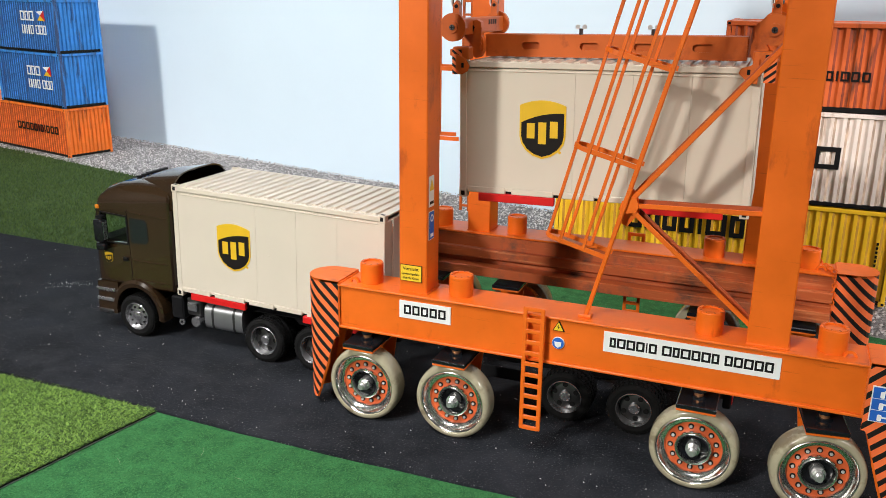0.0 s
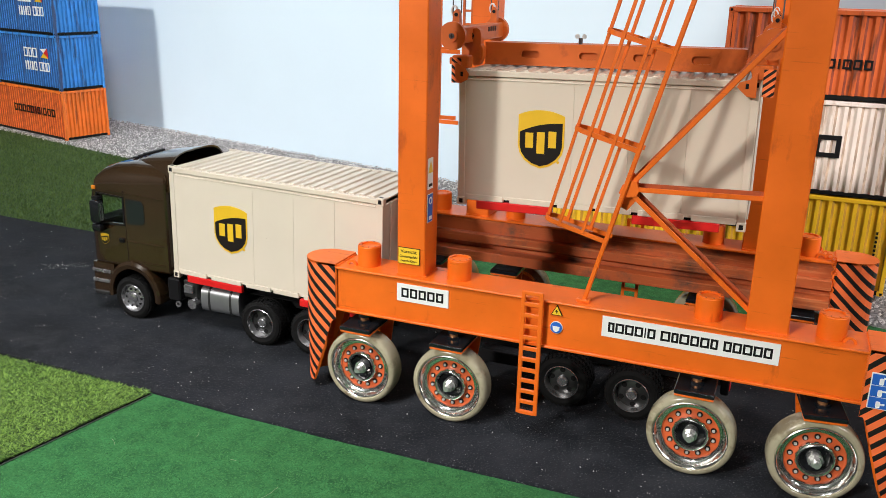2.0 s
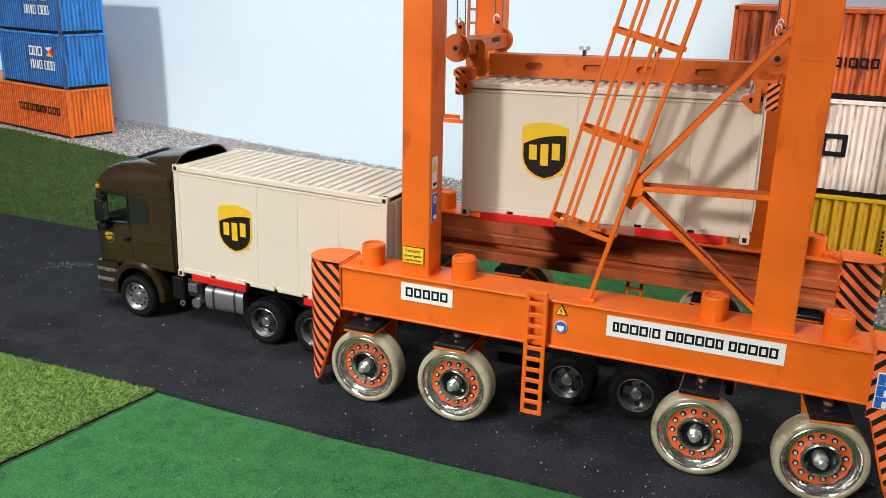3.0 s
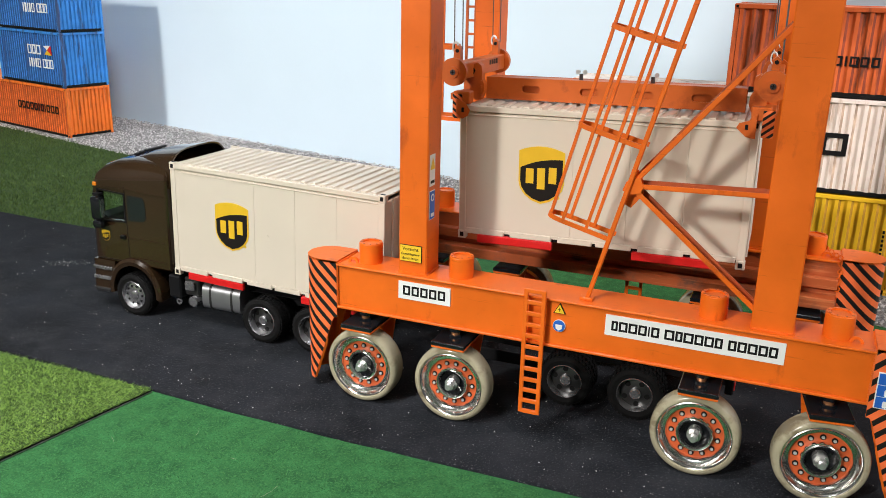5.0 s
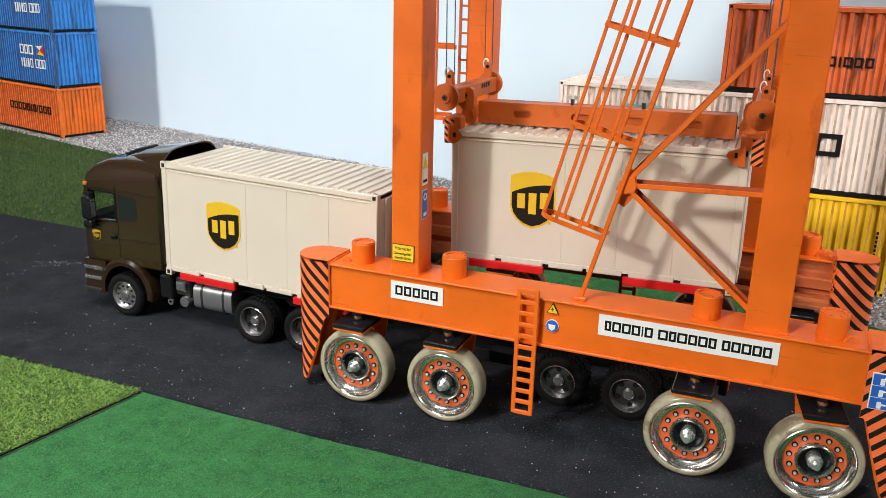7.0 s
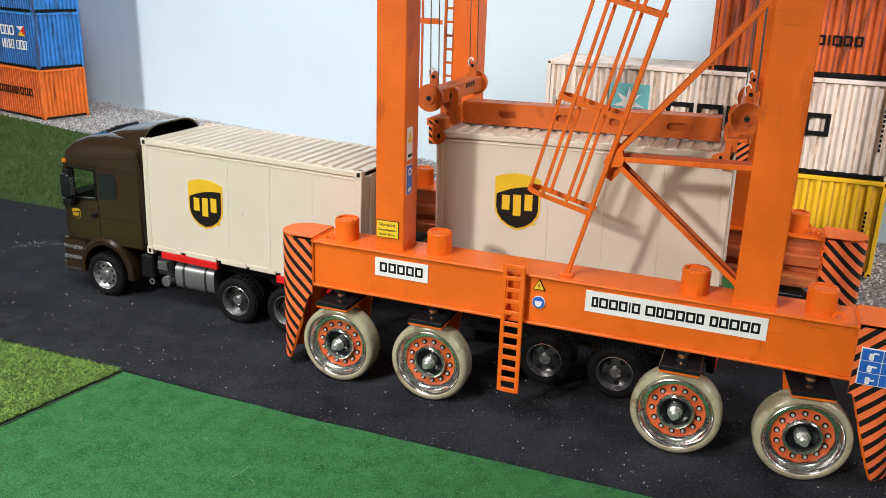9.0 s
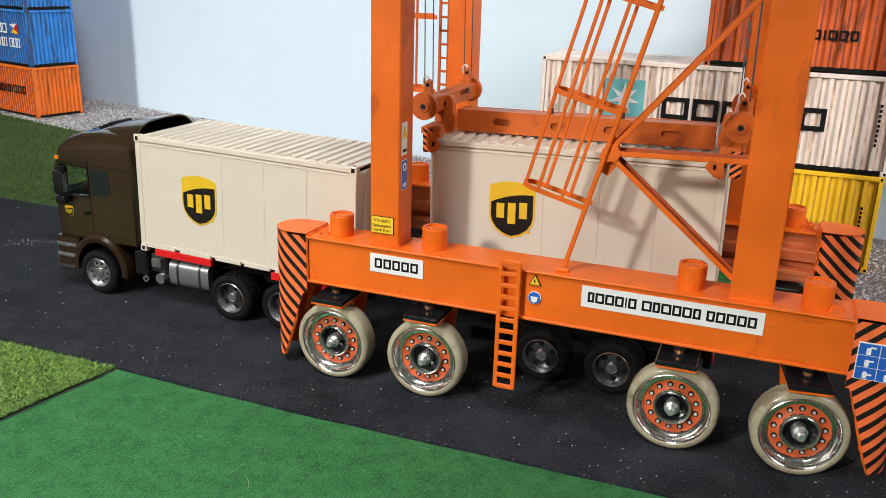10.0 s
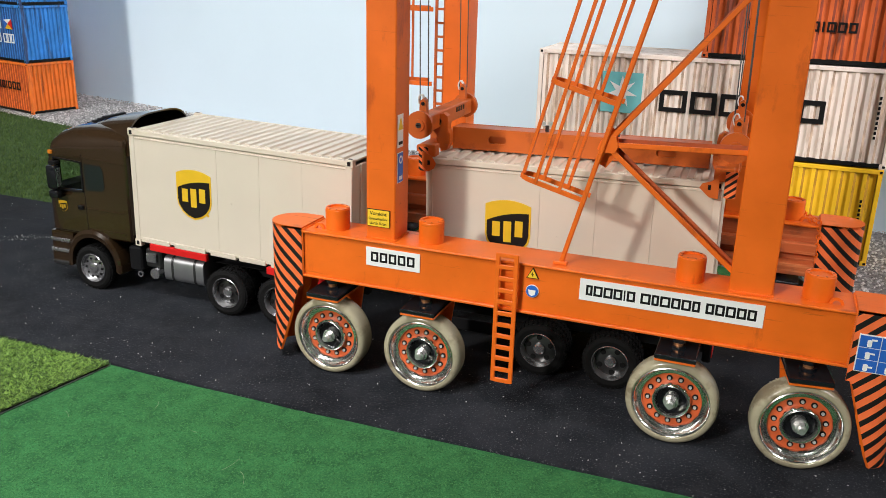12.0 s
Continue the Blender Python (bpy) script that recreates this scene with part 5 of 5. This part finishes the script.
    shell = part("roof_deflector", bm, BROWN, t, "brown roof air deflector, dark inside", True)
    part("lining", lining, INK, shell)
    for k in range(4):
        part("roof_slat", box(-0.838 + k * 0.012, -0.830 + k * 0.012, Y0 + 0.062, Y1 - 0.062, 0.2900 + k * 0.0047, 0.2935 + k * 0.0047, 0.001), BLACK, cab)
    # black slab standing in for the shaded gap between cab and swap body
    part("gap_shade", box(-0.7035, -0.6995, Y0 + 0.012, Y1 - 0.012, 0.10, 0.285, 0.002), BLACK, cab, "black strip for the shaded gap behind the cab")
    # side glass and trims on both sides
    for ys, s in ((Y0, -1), (Y1, 1)):
        f = lambda a, b: (ys + min(s * a, s * b), ys + max(s * a, s * b))
        side = part("side_window", prism([(-0.866, 0.182), (-0.805, 0.184), (-0.8035, 0.233), (-0.862, 0.236)], "y", *f(-0.003, -0.0015)), PANE, cab, "clear door window")
        side.visible_shadow = False
        part("window_frame", tube([(-0.868, ys + s * 0.0008, 0.180), (-0.8025, ys + s * 0.0008, 0.182), (-0.8015, ys + s * 0.0008, 0.2355), (-0.863, ys + s * 0.0008, 0.239)], 0.0025, 0.0015, closed=True), BLACK, side)
        part("rear_window", prism([(-0.7955, 0.185), (-0.760, 0.187), (-0.7535, 0.194), (-0.7545, 0.226), (-0.760, 0.2325), (-0.7955, 0.2335)], "y", *f(-0.002, 0.0006)), GLASS_D, cab, "tinted rear side window")
        part("door_gap", box(-0.8005, -0.7990, *f(-0.002, 0.0003), 0.104, 0.250), INK, cab)
        part("door_gap", box(-0.876, -0.8005, *f(-0.002, 0.0003), 0.1035, 0.105), INK, cab)
        part("body_crease", box(-0.797, -0.715, *f(-0.002, 0.0012), 0.150, 0.1525, 0.0005), BROWN, cab)
        part("body_crease", box(-0.797, -0.715, *f(-0.002, 0.0012), 0.112, 0.1150, 0.0005), BROWN, cab)
        h = part("door_handle", box(-0.8165, -0.8045, *f(-0.002, 0.0035), 0.148, 0.156, 0.001), BLACK, cab)
        part("lever", box(-0.815, -0.806, *f(0.003, 0.0055), 0.154, 0.1565, 0.0006), STEEL_D, h)
        # mirror
        mi = part("mirror", box(-0.866, -0.843, *f(0.006, 0.020), 0.184, 0.228, 0.005, seg=2), BLACK_GLOSS, cab, "tall black two-piece door mirror", True)
        part("mirror_glass", box(-0.8432, -0.8424, *f(0.008, 0.018), 0.189, 0.223, 0.0004), CHROME, mi)
        part("lower_mirror", box(-0.865, -0.844, *f(0.006, 0.019), 0.167, 0.1825, 0.004, seg=2), BLACK_GLOSS, mi, "", True)
        part("mirror_arm", box(-0.868, -0.852, *f(-0.002, 0.010), 0.2275, 0.2325, 0.001), BLACK, mi)
        part("mirror_arm", box(-0.868, -0.852, *f(-0.002, 0.010), 0.166, 0.171, 0.001), BLACK, mi)
        part("drip_rail", tube([(-0.872, ys + s * 0.0006, 0.2415), (-0.835, ys + s * 0.0006, 0.2445), (-0.800, ys + s * 0.0006, 0.2440), (-0.765, ys + s * 0.0006, 0.2425), (-0.712, ys + s * 0.0006, 0.2400)], 0.0022, 0.0022), BROWN, cab)
        part("marker_lamp", box(-0.8725, -0.8645, *f(-0.002, 0.003), 0.2445, 0.2515, 0.001), AMBER, cab, "amber marker lamp")
        # wheel arch band
        bm = bmesh.new()
        n = 18
        rows = []
        for i in range(n + 1):
            a = radians(-8 + 196 * i / n)
            c, q = math.cos(a), math.sin(a)
            rows.append([(-0.790 + 0.050 * c, ys + s * 0.006, 0.047 + 0.052 * q), (-0.790 + 0.057 * c, ys + s * 0.0075, 0.047 + 0.060 * q), (-0.790 + 0.061 * c, ys + s * 0.004, 0.047 + 0.066 * q),
                         (-0.790 + 0.061 * c, ys - s * 0.040, 0.047 + 0.066 * q), (-0.790 + 0.050 * c, ys - s * 0.040, 0.047 + 0.052 * q)])
        loft(rows, bm)
        part("wheel_arch", bm, BROWN, t, "brown rounded wheel arch", True)
        # step well and bumper corner
        st = part("step_panel", prism([(-0.888, 0.042), (-0.852, 0.038), (-0.843, 0.060), (-0.838, 0.100), (-0.888, 0.100)], "y", *f(-0.030, 0.0)), BROWN, t, "brown step panel with silver treads")
        for z in (0.080, 0.060):
            part("step_tread", box(-0.891, -0.846, *f(-0.02, 0.003), z, z + 0.007, 0.0015), CHROME, st)
        part("step_tread", box(-0.888, -0.852, *f(-0.02, 0.004), 0.036, 0.043, 0.0015), STEEL_D, st)
        shield(cab, -0.8525, 0.150, 0.019, 0.021, Y0) if s < 0 else None
    part("windscreen", loft([[(-0.8915, Y0 + 0.014, 0.172), (-0.8915, Y1 - 0.014, 0.172), (-0.8885, Y1 - 0.014, 0.172), (-0.8885, Y0 + 0.014, 0.172)], [(-0.8765, Y0 + 0.016, 0.243), (-0.8765, Y1 - 0.016, 0.243), (-0.873, Y1 - 0.016, 0.243), (-0.873, Y0 + 0.016, 0.243)]]), PANE, cab, "clear raked windscreen").visible_shadow = False
    part("sun_visor", box(-0.884, -0.868, Y0 + 0.008, Y1 - 0.008, 0.240, 0.246, 0.002), BROWN, cab)
    part("front_bumper", box(-0.897, -0.870, Y0 + 0.002, Y1 - 0.002, 0.030, 0.068, 0.005), BROWN, t)
    part("grille", box(-0.8945, -0.884, Y0 + 0.03, Y1 - 0.03, 0.075, 0.150, 0.002), BLACK, t)
    for y in (Y0 + 0.004, Y1 - 0.034):
        part("headlamp", box(-0.8985, -0.890, y, y + 0.030, 0.045, 0.062, 0.003), CHROME, t, "headlamp unit")
    part("steering_wheel", lathe([(0.0165, 0), (0.018, 0.0015), (0.0165, 0.003), (0.015, 0.0015)], (-0.826, Y0 + 0.05, 0.193), 20, "x"), BLACK, cab)
    # chassis and its fittings
    ch = part("chassis", box(-0.86, -0.262, 0.165, 0.180, 0.058, 0.082, 0.001), BLACK, t, "black ladder chassis")
    part("chassis_rail", box(-0.86, -0.262, 0.240, 0.255, 0.058, 0.082, 0.001), BLACK, ch)
    for x in (-0.70, -0.55, -0.42, -0.29):
        part("crossmember", box(x, x + 0.012, 0.180, 0.240, 0.060, 0.080), BLACK, ch)
    part("body_frame", box(-0.700, -0.265, 0.150, 0.272, 0.082, 0.0905, 0.001), BLACK, t)
    part("tank_step_box", box(-0.716, -0.688, 0.122, 0.160, 0.048, 0.092, 0.003), BLACK, t)
    part("battery_box", box(-0.686, -0.652, 0.130, 0.165, 0.055, 0.090, 0.003), STEEL_D, t)
    part("silver_box", box(-0.681, -0.660, 0.124, 0.131, 0.066, 0.082, 0.0015), CHROME, t, "small silver box")
    part("air_bottle", cyl((-0.662, 0.122, 0.047), (-0.662, 0.165, 0.047), 0.0095, 20), CHROME, t, "silver air bottle", True)
    part("tow_eye", lathe([(0.006, -0.0015), (0.006, 0.0015), (0.003, 0.0015), (0.003, -0.0015)], (-0.694, 0.124, 0.042), 16), CHROME, t)
    tank = part("fuel_tank", loft([[(x, 0.143 + a, 0.062 + b) for a, b in [(0.024 * math.copysign(abs(math.cos(v)) ** 0.5, math.cos(v)), 0.024 * math.copysign(abs(math.sin(v)) ** 0.5, math.sin(v))) for v in [2 * math.pi * i / 28 for i in range(28)]]] for x in (-0.638, -0.556)]), TANK, t, "brushed silver fuel tank", True)
    for x in (-0.620, -0.574):
        part("tank_strap", loft([[(x + d, 0.143 + a, 0.062 + b) for a, b in [(0.0247 * math.copysign(abs(math.cos(v)) ** 0.5, math.cos(v)), 0.0247 * math.copysign(abs(math.sin(v)) ** 0.5, math.sin(v))) for v in [2 * math.pi * i / 28 for i in range(28)]]] for d in (-0.0022, 0.0022)]), STEEL_D, tank)
    part("rear_mudguard", box(-0.545, -0.36, 0.135, 0.285, 0.0835, 0.0845), BLACK, t)
    part("far_tank", box(-0.66, -0.555, 0.262, 0.298, 0.040, 0.086, 0.006), BLACK, t)
    return t


def trailer():
    t = thing("container_trailer", pose(0, 0, 0), "low black container trailer standing under the crane", "trailer")
    fr = part("frame_rail", box(-0.16, 0.285, 0.165, 0.182, 0.058, 0.086, 0.001), BLACK, t)
    part("frame_rail", box(-0.16, 0.285, 0.260, 0.277, 0.058, 0.086, 0.001), BLACK, t)
    for x in (-0.155, -0.03, 0.10, 0.22, 0.272):
        part("crossmember", box(x, x + 0.012, 0.182, 0.260, 0.062, 0.084), BLACK, fr)
    part("drawbar", bar((-0.16, 0.22, 0.062), (-0.265, 0.22, 0.060), 0.02, 0.012), BLACK, t)
    for x in (-0.148, 0.272):
        part("bolster", box(x - 0.006, x + 0.006, 0.145, 0.325, 0.086, 0.092, 0.001), BLACK, t)
    for x in (0.045, 0.152):
        part("axle", cyl((x, 0.14, 0.0415), (x, 0.31, 0.0415), 0.006, 12), BLACK, t)
    part("side_guard", box(-0.14, 0.0, 0.146, 0.150, 0.035, 0.055, 0.001), BLACK, t)
    part("rear_board", box(0.275, 0.287, 0.150, 0.320, 0.05, 0.08, 0.002), BLACK, t)
    part("tail_lamp", box(0.2865, 0.2885, 0.155, 0.185, 0.056, 0.070, 0.001), RED, t)
    return t


def wheels_of_lorry():
    g = "road wheels of the lorry and trailer"
    f = road_wheel(pose(-0.792, 0.112, 0.0415), g, front=True)
    copy_thing(f, pose(-0.7895, 0.299, 0.0415, 0, 20, 180))
    d = road_wheel(pose(-0.504, 0.108, 0.0415), g, dual=True)
    for x, r in ((-0.401, 25), (0.045, 50), (0.152, 10)):
        copy_thing(d, pose(x, 0.108, 0.0415, 0, r, 0))
    for x, r in ((-0.504, 5), (-0.401, 65), (0.045, 33), (0.152, 0)):
        copy_thing(d, pose(x, 0.299 if x < 0 else 0.318, 0.0415, 0, r, 180))


ground_sheet()
room()
freight_stacks()
crane()
crane_wheels()
lorry()
trailer()
wheels_of_lorry()
swap_body(pose(-0.6975, 0.120, 0.0965, 0, 1.3, -1.0), "cream swap body with a brown-gold shield on the lorry", "cream swap bodies")
load = swap_body(pose(-0.150, 0.142, 0.33), "cream swap body with a brown-gold shield under the crane", "cream swap bodies")
lift = spreader()


def motions():
    """The hoist lowers the hung box and its spreader at a steady pace."""
    rows = [(t, pose(-0.1485 - 0.0003 * t, 0.142, 0.3345 - 0.01962 * t, 0, -1.0, 1.2)) for t in (0, 3, 6, 9, 12)]
    walk(load, rows)
    walk(lift, rows)


motions()
